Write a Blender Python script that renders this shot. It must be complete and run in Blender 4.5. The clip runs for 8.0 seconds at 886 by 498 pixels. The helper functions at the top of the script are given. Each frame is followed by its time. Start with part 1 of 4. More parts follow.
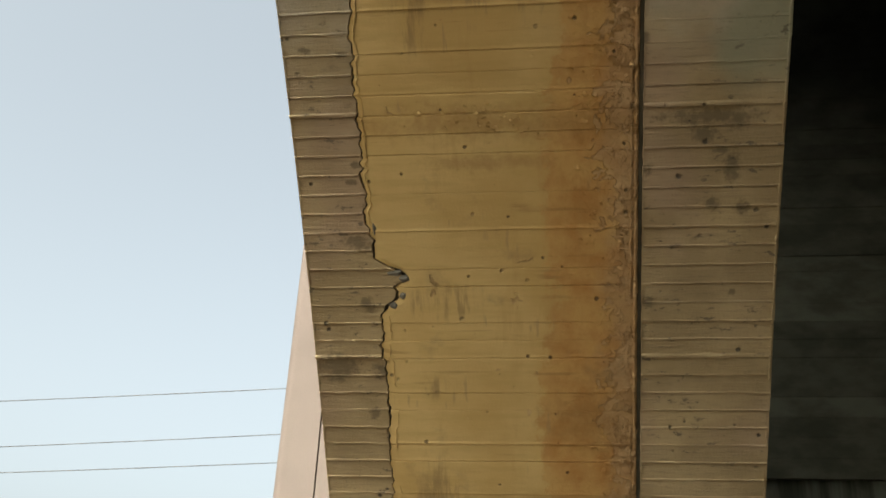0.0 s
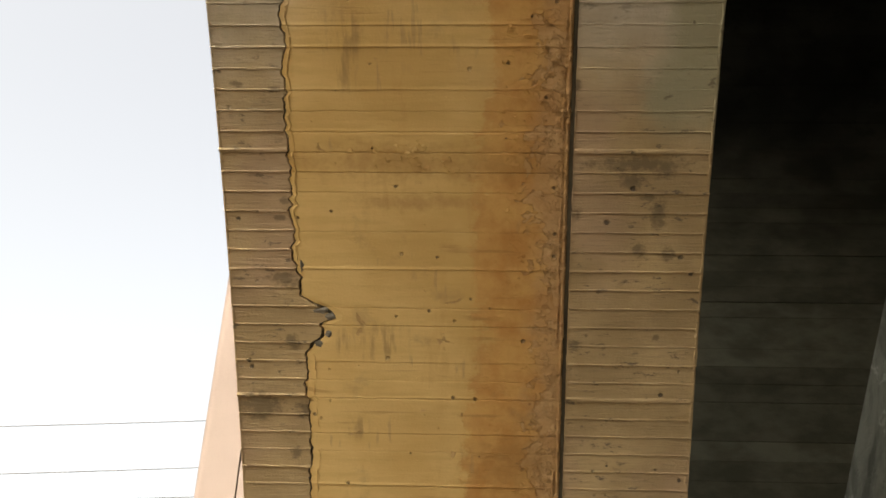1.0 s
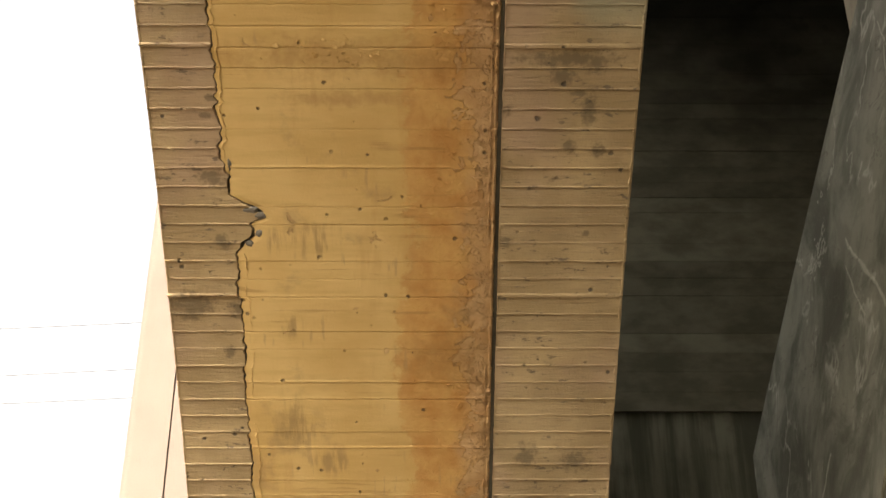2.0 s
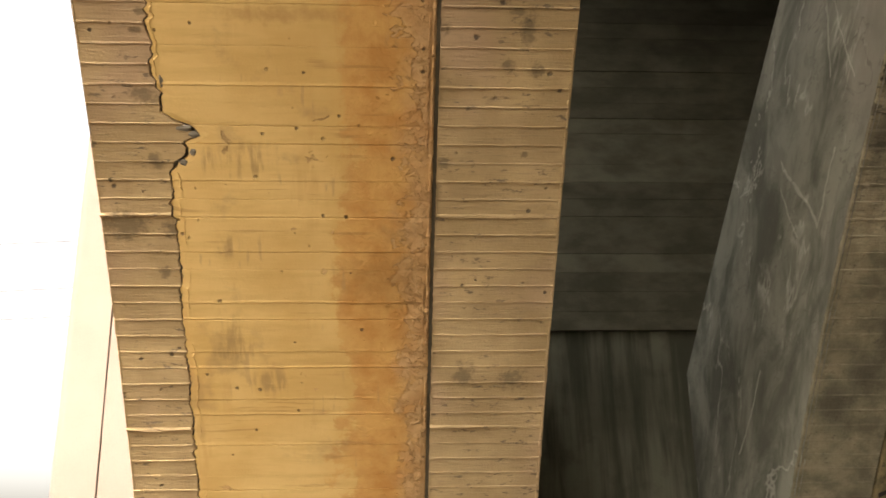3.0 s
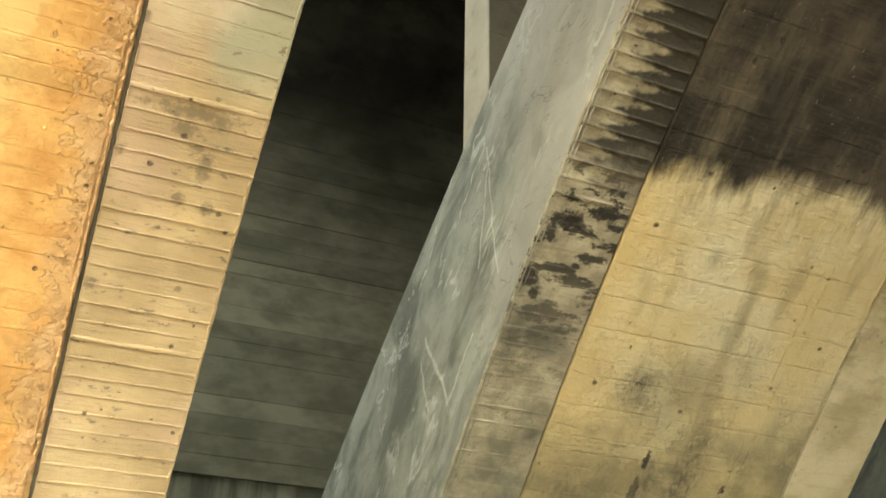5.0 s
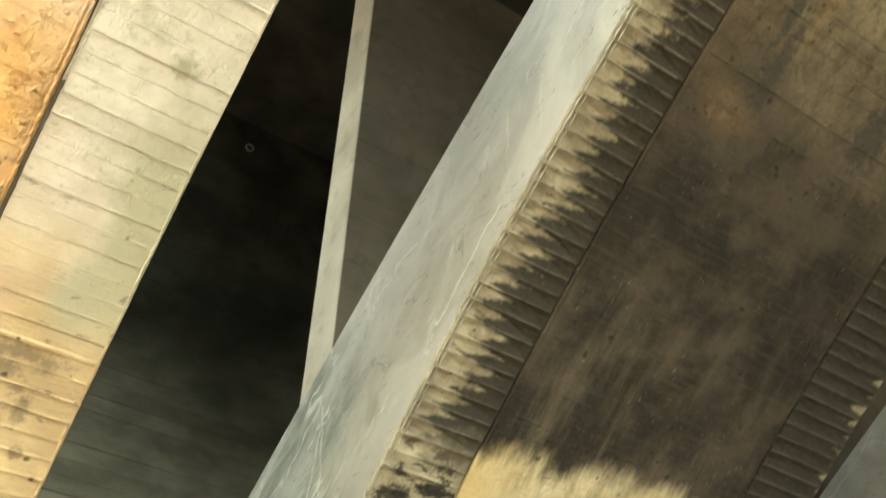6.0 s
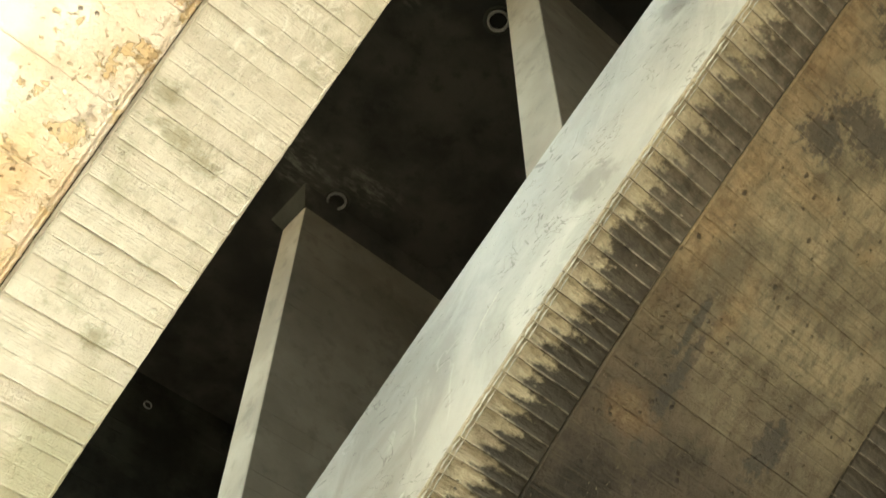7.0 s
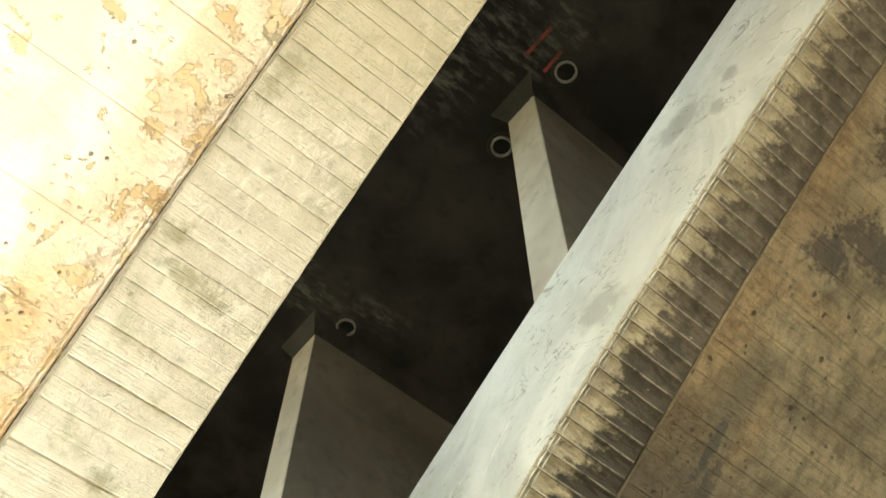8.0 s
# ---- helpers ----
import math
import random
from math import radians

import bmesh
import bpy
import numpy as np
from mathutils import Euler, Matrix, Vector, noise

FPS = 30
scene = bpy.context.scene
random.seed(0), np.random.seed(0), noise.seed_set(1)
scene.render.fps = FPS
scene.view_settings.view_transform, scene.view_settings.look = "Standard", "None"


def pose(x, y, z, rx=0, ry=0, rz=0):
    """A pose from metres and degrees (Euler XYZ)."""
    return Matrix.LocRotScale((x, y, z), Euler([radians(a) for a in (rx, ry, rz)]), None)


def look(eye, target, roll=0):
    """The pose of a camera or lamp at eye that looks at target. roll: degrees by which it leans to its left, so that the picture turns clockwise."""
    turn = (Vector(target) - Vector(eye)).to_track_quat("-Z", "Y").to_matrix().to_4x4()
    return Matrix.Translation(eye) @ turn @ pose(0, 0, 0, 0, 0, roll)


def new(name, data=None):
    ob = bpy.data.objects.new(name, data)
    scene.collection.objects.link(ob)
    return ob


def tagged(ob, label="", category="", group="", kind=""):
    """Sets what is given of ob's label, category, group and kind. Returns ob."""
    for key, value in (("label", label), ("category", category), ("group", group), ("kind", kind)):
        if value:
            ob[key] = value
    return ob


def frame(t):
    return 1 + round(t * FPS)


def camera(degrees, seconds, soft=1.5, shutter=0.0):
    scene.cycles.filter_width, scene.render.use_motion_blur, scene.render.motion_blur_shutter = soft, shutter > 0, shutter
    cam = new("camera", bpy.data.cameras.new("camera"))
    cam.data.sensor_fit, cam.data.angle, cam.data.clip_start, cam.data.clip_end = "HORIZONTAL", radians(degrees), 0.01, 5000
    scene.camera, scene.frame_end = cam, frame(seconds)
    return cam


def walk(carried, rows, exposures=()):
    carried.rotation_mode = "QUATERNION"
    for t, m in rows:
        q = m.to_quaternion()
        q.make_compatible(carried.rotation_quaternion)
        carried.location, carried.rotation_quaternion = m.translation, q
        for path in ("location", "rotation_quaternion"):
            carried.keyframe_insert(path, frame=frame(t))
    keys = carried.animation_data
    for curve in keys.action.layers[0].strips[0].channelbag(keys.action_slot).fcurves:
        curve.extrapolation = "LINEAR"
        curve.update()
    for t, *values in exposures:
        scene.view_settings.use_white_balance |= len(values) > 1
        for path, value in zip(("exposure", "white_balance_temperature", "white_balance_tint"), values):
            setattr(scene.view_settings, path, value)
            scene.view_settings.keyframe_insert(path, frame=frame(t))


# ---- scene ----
cam = camera(47.36, 8.0, shutter=0.2)
PATH = [
    (0.0, 0.034, 0.012, 1.585, 116.71, -2.27, 6.62),
    (0.5, 0.013, 0.006, 1.603, 119.38, -3.19, 4.86),
    (1.0, 0.022, 0.019, 1.627, 118.81, -1.79, 2.20),
    (1.5, 0.062, 0.037, 1.635, 115.88, -0.42, 0.23),
    (2.8, 0.141, 0.062, 1.639, 109.23, 0.85, -1.94),
    (3.0, 0.157, 0.066, 1.657, 108.47, 0.96, -3.33),
    (3.5, 0.180, 0.101, 1.585, 108.89, 0.98, -9.58),
    (4.0, 0.207, 0.085, 1.617, 110.84, 0.24, -15.41),
    (4.2, 0.233, 0.076, 1.619, 112.01, -0.32, -17.16),
    (5.3, 0.249, -0.036, 1.723, 119.29, -0.56, -26.28),
    (5.5, 0.261, -0.059, 1.737, 121.79, -0.19, -27.33),
    (6.0, 0.234, -0.228, 1.878, 129.84, -1.66, -34.63),
    (6.5, 0.159, -0.269, 1.960, 138.20, -0.50, -38.84),
    (7.0, 0.134, -0.303, 1.982, 144.78, -0.47, -41.22),
    (7.5, 0.133, -0.343, 2.013, 148.53, 0.13, -40.31),
    (8.0, 0.107, -0.371, 2.025, 151.40, -0.18, -39.58),
]
walk(cam, [(t, pose(x, y, z, rx, ry, rz)) for t, x, y, z, rx, ry, rz in PATH],
     exposures=[(0.0, 1.4, 6700, -1), (0.6, 1.38, 6700, -1), (1.0, 1.83, 7450, 7), (1.5, 2.15, 7600, 9), (3.0, 2.43, 7700, 11), (3.5, 2.9, 7700, 11), (4.0, 3.3, 7500, 6), (5.5, 4.1, 6900, -6), (6.5, 4.3, 6600, -7), (8.0, 4.42, 6400, -7)])

# ---- light ----
SUN_EL, SUN_AZ = radians(50), radians(188)   # azimuth of the sun, from +y towards +x
world = bpy.data.worlds.new("sky")
scene.world = world
world.use_nodes = True
wn = world.node_tree
sky = wn.nodes.new("ShaderNodeTexSky")
sky.sky_type = "NISHITA"
sky.sun_disc = False
sky.sun_elevation, sky.sun_rotation = SUN_EL, SUN_AZ
sky.air_density, sky.dust_density, sky.ozone_density = 0.8, 8.5, 0.2
wn.nodes["Background"].inputs["Strength"].default_value = 0.15
haze = wn.nodes.new("ShaderNodeHueSaturation")
haze.inputs["Saturation"].default_value = 0.45
wn.links.new(sky.outputs["Color"], haze.inputs["Color"])
wn.links.new(haze.outputs["Color"], wn.nodes["Background"].inputs["Color"])
sun = new("sun", bpy.data.lights.new("sun", "SUN"))
sun.data.energy, sun.data.angle, sun.data.color = 0.9, radians(5.0), (1.0, 0.93, 0.82)
sun_way = Vector((math.sin(SUN_AZ) * math.cos(SUN_EL), math.cos(SUN_AZ) * math.cos(SUN_EL), math.sin(SUN_EL)))
sun.matrix_world = look(sun_way * 60, (0, 0, 0))


# ---- materials ----
class Nodes:
    """A short way to write a node material."""

    def __init__(self, name):
        self.mat = bpy.data.materials.new(name)
        self.mat.use_nodes = True
        self.t = self.mat.node_tree
        self.bsdf = self.t.nodes["Principled BSDF"]
        self.pos = self.t.nodes.new("ShaderNodeNewGeometry").outputs["Position"]
        self.local = self.t.nodes.new("ShaderNodeTexCoord").outputs["Object"]
        self.rand = self.t.nodes.new("ShaderNodeObjectInfo").outputs["Random"]

    def put(self, socket, v):
        if isinstance(v, bpy.types.NodeSocket):
            self.t.links.new(v, socket)
        elif isinstance(v, tuple) and len(v) == 3 and socket.type == "RGBA":
            socket.default_value = (*v, 1)
        else:
            socket.default_value = v

    def op(self, kind, a, b=0.0, c=0.0, clamp=False):
        n = self.t.nodes.new("ShaderNodeMath")
        n.operation, n.use_clamp = kind, clamp
        for s, v in zip(n.inputs, (a, b, c)):
            self.put(s, v)
        return n.outputs[0]

    def axis(self, vec, k):
        n = self.t.nodes.new("ShaderNodeSeparateXYZ")
        self.put(n.inputs[0], vec)
        return n.outputs[k]

    def scaled(self, vec, s, shift=None):
        n = self.t.nodes.new("ShaderNodeMapping")
        self.put(n.inputs["Vector"], vec)
        n.inputs["Scale"].default_value = s
        if shift is not None:
            cx = self.t.nodes.new("ShaderNodeCombineXYZ")
            self.put(cx.inputs[0], self.op("MULTIPLY", shift, 37.0))
            self.put(cx.inputs[1], self.op("MULTIPLY", shift, 91.0))
            self.t.links.new(cx.outputs[0], n.inputs["Location"])
        return n.outputs[0]

    def noise(self, scale, detail=4.0, vec=None, rough=0.55, distort=0.0):
        n = self.t.nodes.new("ShaderNodeTexNoise")
        self.put(n.inputs["Vector"], self.pos if vec is None else vec)
        for k, v in (("Scale", scale), ("Detail", detail), ("Roughness", rough), ("Distortion", distort)):
            n.inputs[k].default_value = v
        return n.outputs["Fac"]

    def cells(self, scale, vec=None, feature="F1"):
        n = self.t.nodes.new("ShaderNodeTexVoronoi")
        n.feature = feature
        self.put(n.inputs["Vector"], self.pos if vec is None else vec)
        n.inputs["Scale"].default_value = scale
        return n.outputs["Distance"]

    def step(self, v, lo, hi):
        n = self.t.nodes.new("ShaderNodeMapRange")
        n.interpolation_type = "SMOOTHSTEP"
        self.put(n.inputs["Value"], v)
        self.put(n.inputs["From Min"], lo)
        self.put(n.inputs["From Max"], hi)
        return n.outputs[0]

    def mix(self, f, a, b, blend="MIX"):
        n = self.t.nodes.new("ShaderNodeMix")
        n.data_type, n.blend_type = "RGBA", blend
        self.put(n.inputs[0], f)
        self.put(n.inputs[6], a)
        self.put(n.inputs[7], b)
        return n.outputs[2]

    def mul(self, a, b):
        return self.op("MULTIPLY", a, b)

    def add(self, a, b):
        return self.op("ADD", a, b)

    def blob(self, places, soft=0.35, rag=1.1, fine=9.0, plane=(0, 1)):
        """Stains at places (x, y, half width, half length), with ragged outlines: 0 to 1."""
        x, y = self.axis(self.pos, plane[0]), self.axis(self.pos, plane[1])
        rough = self.mul(self.op("SUBTRACT", self.noise(fine, 5, None, 0.65), 0.5), rag * 2)
        out = None
        for cx, cy, rx, ry in places:
            d = self.op("SQRT", self.add(self.op("POWER", self.op("DIVIDE", self.op("SUBTRACT", x, cx), rx), 2.0),
                                         self.op("POWER", self.op("DIVIDE", self.op("SUBTRACT", y, cy), ry), 2.0)))
            b = self.step(self.add(d, rough), 1.0 + soft, 1.0 - soft)
            out = b if out is None else self.op("MAXIMUM", out, b)
        return out

    def join(self, a, b, c=0.0):
        n = self.t.nodes.new("ShaderNodeCombineXYZ")
        for socket, v in zip(n.inputs, (a, b, c)):
            self.put(socket, v)
        return n.outputs[0]

    def line(self, p, q, a, b, half):
        """A crease from a to b in the plane of the sockets p and q: 0 to 1."""
        dp, dq = b[0] - a[0], b[1] - a[1]
        ep, eq = self.op("SUBTRACT", p, a[0]), self.op("SUBTRACT", q, a[1])
        k = self.op("DIVIDE", self.add(self.mul(ep, dp), self.mul(eq, dq)), dp * dp + dq * dq, clamp=True)
        gp, gq = self.op("SUBTRACT", ep, self.mul(k, dp)), self.op("SUBTRACT", eq, self.mul(k, dq))
        d = self.op("SQRT", self.add(self.mul(gp, gp), self.mul(gq, gq)))
        return self.step(d, half, half * 0.3)

    def finish(self, color, rough=0.85, height=None, strength=0.5, distance=0.01, gloss=0.2):
        self.put(self.bsdf.inputs["Base Color"], color)
        self.put(self.bsdf.inputs["Roughness"], rough)
        self.bsdf.inputs["Specular IOR Level"].default_value = gloss
        if height is not None:
            n = self.t.nodes.new("ShaderNodeBump")
            n.inputs["Strength"].default_value, n.inputs["Distance"].default_value = strength, distance
            self.put(n.inputs["Height"], height)
            self.t.links.new(n.outputs[0], self.bsdf.inputs["Normal"])
        return self.mat


def plain(name, a, b, scale=3.0, rough=0.85, fine=40.0, strength=0.4):
    m = Nodes(name)
    c = m.mix(m.step(m.noise(scale, 6), 0.35, 0.68), a, b)
    c = m.mix(m.mul(m.step(m.noise(fine, 3), 0.5, 0.75), 0.35), c, tuple(v * 0.6 for v in a))
    return m.finish(c, rough, m.noise(fine, 5), strength, 0.004)


def pits(m, scale, size):
    """Small uneven holes, from 0 to 1."""
    d = m.add(m.cells(scale), m.mul(m.op("SUBTRACT", m.noise(45.0, 3), 0.5), size * 1.6))
    reach = m.mul(m.step(m.noise(5.0, 2), 0.30, 0.56), size * 1.35)
    return m.op("SUBTRACT", 1.0, m.step(d, m.mul(reach, 0.5), m.add(reach, 0.002)))


def board_concrete():
    """Warm grey concrete that kept the grain of rough boards."""
    m = Nodes("board_marked_concrete")
    y, x = m.axis(m.pos, 1), m.axis(m.pos, 0)
    grain = m.noise(1.0, 6, m.scaled(m.local, (5.0, 90.0, 30.0), m.rand), 0.6, 0.4)
    blot = m.noise(2.2, 6)
    c = m.mix(m.step(blot, 0.36, 0.66), (0.362, 0.272, 0.148), (0.475, 0.366, 0.205))
    c = m.mix(m.mul(m.step(m.noise(0.9, 3), 0.45, 0.62), 0.5), c, (0.42, 0.30, 0.22))
    c = m.mix(m.mul(m.step(grain, 0.5, 0.75), 0.45), c, (0.20, 0.16, 0.115))
    pale = m.step(m.add(y, m.mul(m.noise(1.3, 5), 1.6)), 6.1, 4.6)
    c = m.mix(pale, c, m.mix(m.step(m.noise(6.0, 6), 0.35, 0.68), (0.49, 0.465, 0.385), (0.57, 0.55, 0.47)))
    c = m.mix(m.mul(pale, m.mul(m.step(m.noise(2.6, 7, None, 0.65), 0.54, 0.68), 0.55)), c, (0.30, 0.29, 0.20))
    green = m.mul(m.step(m.add(x, m.mul(m.noise(2.0, 4), 0.7)), 1.25, 1.5), m.step(m.add(y, m.mul(m.noise(1.5, 4), 1.0)), 5.75, 5.35))
    c = m.mix(m.mul(m.mul(green, m.step(y, 3.5, 4.3)), 0.85), c, (0.325, 0.325, 0.225))
    c = m.mix(m.mul(m.rand, 0.3), c, m.mix(0.5, c, (0.23, 0.17, 0.12)))
    spot = m.mul(m.step(m.noise(15.0, 6, m.scaled(m.pos, (0.55, 1.3, 1.3)), 0.72), 0.57, 0.66), m.step(m.noise(1.7, 2), 0.38, 0.55))
    c = m.mix(m.mul(spot, m.op("SUBTRACT", 0.75, m.mul(pale, 0.45))), c, (0.095, 0.08, 0.065))
    mark = m.blob(((-1.29, 5.735, 0.06, 0.03), (-1.255, 6.06, 0.03, 0.022), (-1.52, 6.39, 0.09, 0.04), (-1.22, 6.38, 0.04, 0.03), (0.90, 5.165, 0.26, 0.03),
                   (1.06, 5.18, 0.06, 0.04), (0.54, 5.4, 0.03, 0.02), (0.56, 6.05, 0.03, 0.02), (1.08, 7.18, 0.08, 0.05), (0.74, 7.15, 0.06, 0.05),
                   (1.04, 5.40, 0.04, 0.06)), 0.7, 1.9, 22.0)
    knot = m.blob(((-1.52, 4.798, 0.041, 0.014), (-1.30, 4.823, 0.034, 0.014), (-1.27, 5.347, 0.032, 0.014), (-1.31, 5.431, 0.029, 0.014), (-1.32, 5.716, 0.076, 0.021), (-1.28, 6.030, 0.037, 0.029), (-1.28, 6.600, 0.034, 0.029), (-1.51, 6.350, 0.132, 0.057),
                   (0.87, 5.244, 0.069, 0.037), (0.97, 5.323, 0.049, 0.014), (0.93, 5.568, 0.035, 0.028), (0.55, 6.036, 0.032, 0.014), (1.11, 5.591, 0.042, 0.030), (1.07, 6.001, 0.029, 0.014), (0.51, 4.804, 0.027, 0.024)), 0.5, 1.5, 26.0)
    mark = m.op("MAXIMUM", mark, knot)
    c = m.mix(m.mul(mark, 0.62), c, (0.105, 0.083, 0.055))
    algae = m.blob(((0.61, 1.63, 0.08, 0.08), (0.58, 1.79, 0.06, 0.06), (1.05, 3.72, 0.07, 0.05), (0.80, 2.76, 0.16, 0.05), (1.00, 2.80, 0.10, 0.05), (0.62, 2.62, 0.06, 0.04)), 0.8, 2.1, 18.0)
    c = m.mix(m.mul(algae, 0.65), c, (0.21, 0.20, 0.12))
    # lime bloom in combed tufts, and tan wash on the bleached stretch
    tuft = m.mul(m.step(m.noise(1.0, 7, m.scaled(m.pos, (11.0, 5.0, 5.0)), 0.7, 1.4), 0.50, 0.62), m.step(m.noise(1.6, 3), 0.42, 0.58))
    c = m.mix(m.mul(m.step(y, 3.6, 2.4), m.mul(tuft, 0.6)), c, (0.68, 0.67, 0.60))
    wash = m.step(m.add(y, m.mul(m.op("SUBTRACT", m.noise(1.8, 5), 0.5), 1.6)), 1.9, 1.2)
    c = m.mix(m.mul(wash, 0.55), c, (0.42, 0.385, 0.265))
    dust = m.mul(pale, m.step(m.noise(11.0, 7, None, 0.7), 0.55, 0.68))
    c = m.mix(m.mul(dust, 0.5), c, (0.33, 0.31, 0.235))
    hole = m.mul(m.mul(pits(m, 8.0, 0.12), m.step(m.noise(3.0, 2), 0.46, 0.56)), m.op("SUBTRACT", 1.0, m.mul(pale, 0.75)))
    c = m.mix(m.mul(hole, 0.8), c, (0.07, 0.06, 0.05))
    comb = m.noise(1.0, 4, m.scaled(m.local, (34.0, 9.0, 9.0), m.rand), 0.6, 1.5)
    h = m.add(m.mul(grain, 0.7), m.add(m.add(m.mul(m.mul(tuft, pale), 0.12), m.mul(m.mul(comb, m.mul(pale, m.step(m.noise(2.0, 3), 0.4, 0.6))), 1.1)), m.add(m.mul(m.noise(55, 5), 0.5), m.mul(hole, -1.5))))
    return m.finish(c, 0.9, h, 1.0, 0.010)


def painted_render():
    """Ochre limewash on render: rust-brown along one side, paler and flaking further up the arch."""
    m = Nodes("ochre_limewash")
    y, x = m.axis(m.pos, 1), m.axis(m.pos, 0)
    brush = m.noise(1.0, 5, m.scaled(m.pos, (2.0, 22.0, 2.0)), 0.6)
    c = m.mix(m.step(m.noise(1.6, 5), 0.35, 0.65), (0.545, 0.375, 0.148), (0.63, 0.458, 0.200))
    c = m.mix(m.mul(m.step(brush, 0.45, 0.7), 0.35), c, (0.47, 0.33, 0.12))
    # paler, washed-out paint further up
    up = m.step(m.add(y, m.mul(m.noise(1.1, 4), 2.0)), 5.7, 3.9)
    cream = m.mix(m.step(m.noise(3.0, 5), 0.38, 0.62), (0.655, 0.615, 0.51), (0.74, 0.715, 0.645))
    c = m.mix(up, c, cream)
    # rust-brown wash beside the groove
    edge = m.add(x, m.add(m.mul(m.op("SUBTRACT", m.noise(2.4, 6, m.scaled(m.pos, (1.0, 0.5, 0.5))), 0.5), 0.55), m.mul(y, 0.03)))
    shed = m.mul(m.op("SUBTRACT", m.noise(9.0, 7, None, 0.68), 0.5), 0.45)
    rust = m.add(m.mul(m.step(edge, -0.02, 0.26), 0.40), m.mul(m.step(m.add(edge, shed), 0.06, 0.13), 0.60))
    tone = m.mix(m.step(m.noise(3.4, 6, None, 0.62), 0.36, 0.64), (0.445, 0.235, 0.075), (0.56, 0.345, 0.125))
    tone = m.mix(m.mul(m.step(m.add(x, m.mul(m.noise(5, 4), 0.4)), 0.42, 0.62), 0.6), tone, (0.45, 0.30, 0.16))
    c = m.mix(m.mul(rust, m.op("SUBTRACT", 1.0, m.mul(up, 0.68))), c, tone)
    # a coat that came off in plates beside the groove
    plate_n = m.add(m.noise(4.2, 8, None, 0.66, 0.3), m.mul(m.step(x, 0.05, 0.45), 0.20))
    plate = m.mul(m.step(plate_n, 0.652, 0.668), m.op("SUBTRACT", 1.0, up))
    c = m.mix(m.mul(plate, 0.6), c, m.mix(m.step(m.noise(7.0, 5), 0.4, 0.6), (0.43, 0.27, 0.13), (0.53, 0.36, 0.19)))
    # runs of rust and darker drips along the joints
    drip = m.mul(m.step(m.noise(1.0, 6, m.scaled(m.pos, (9.0, 1.1, 1.1)), 0.66), 0.52, 0.68), m.step(m.noise(1.7, 3), 0.42, 0.6))
    c = m.mix(m.mul(drip, 0.30), c, (0.42, 0.25, 0.09))
    # brown seepage along some joints, and a rough stained band
    seam = m.mul(m.step(m.noise(1.0, 5, m.scaled(m.pos, (1.1, 26.0, 1.0)), 0.6, 0.3), 0.60, 0.68), m.step(m.noise(1.9, 3), 0.44, 0.58))
    c = m.mix(m.mul(seam, m.op("SUBTRACT", 0.45, m.mul(up, 0.35))), c, (0.28, 0.165, 0.06))
    band = m.blob(((-0.55, 5.16, 0.45, 0.07), (0.05, 5.18, 0.40, 0.06), (0.2, 6.62, 0.25, 0.12), (-0.45, 5.35, 0.3, 0.03)), 0.9, 1.6, 12.0)
    c = m.mix(m.mul(m.mul(band, m.add(0.3, m.mul(m.noise(30.0, 4, None, 0.7), 0.7))), 0.7), c, (0.30, 0.17, 0.06))
    # grey smudges
    smudge = m.mul(m.step(m.noise(2.1, 6, None, 0.6), 0.56, 0.68), m.step(m.noise(0.8, 2), 0.46, 0.6))
    c = m.mix(m.mul(smudge, 0.45), c, (0.26, 0.19, 0.10))
    hatch = m.mul(m.step(m.noise(1.0, 3, m.scaled(m.pos, (26.0, 3.0, 3.0))), 0.56, 0.66), m.step(m.noise(2.3, 2), 0.60, 0.66))
    c = m.mix(m.mul(hatch, 0.4), c, (0.30, 0.22, 0.12))
    patch = m.blob(((-0.60, 7.18, 0.12, 0.07), (-0.87, 4.62, 0.10, 0.16), (-0.85, 6.98, 0.13, 0.12), (-0.92, 6.04, 0.07, 0.06), (-0.70, 6.03, 0.16, 0.08), (-0.86, 6.47, 0.07, 0.05)), 0.6, 1.2, 8.0)
    strokes = m.step(m.noise(1.0, 4, m.scaled(m.pos, (20.0, 3.0, 3.0)), 0.6), 0.42, 0.62)
    c = m.mix(m.mul(m.mul(patch, strokes), 0.55), c, (0.24, 0.165, 0.08))
    # flakes: sharp-edged scales where the coat came away
    where = m.mul(up, 0.95)
    scale_n = m.add(m.noise(4.3, 9, None, 0.66, 0.3), m.add(m.mul(m.op("SUBTRACT", m.step(x, -0.3, 0.45), 0.55), 0.07), m.mul(m.op("SUBTRACT", where, 1.0), 0.20)))
    flake = m.step(scale_n, 0.548, 0.560)
    under = m.mix(m.step(m.noise(2.0, 4), 0.4, 0.6), (0.50, 0.37, 0.20), (0.60, 0.49, 0.31))
    c = m.mix(m.mul(flake, m.mul(up, 0.9)), c, under)
    rim = m.mul(m.step(scale_n, 0.533, 0.546), m.op("SUBTRACT", 1.0, flake))
    c = m.mix(m.mul(rim, m.mul(up, 0.5)), c, (0.80, 0.73, 0.56))
    deep = m.mul(m.mul(up, flake), m.step(m.noise(8.0, 4), 0.62, 0.66))
    c = m.mix(m.mul(deep, 0.8), c, (0.25, 0.23, 0.16))
    hole = m.mul(pits(m, 7.5, 0.085), m.step(m.noise(2.6, 2), 0.42, 0.52))
    c = m.mix(m.mul(hole, 0.75), c, (0.12, 0.085, 0.05))
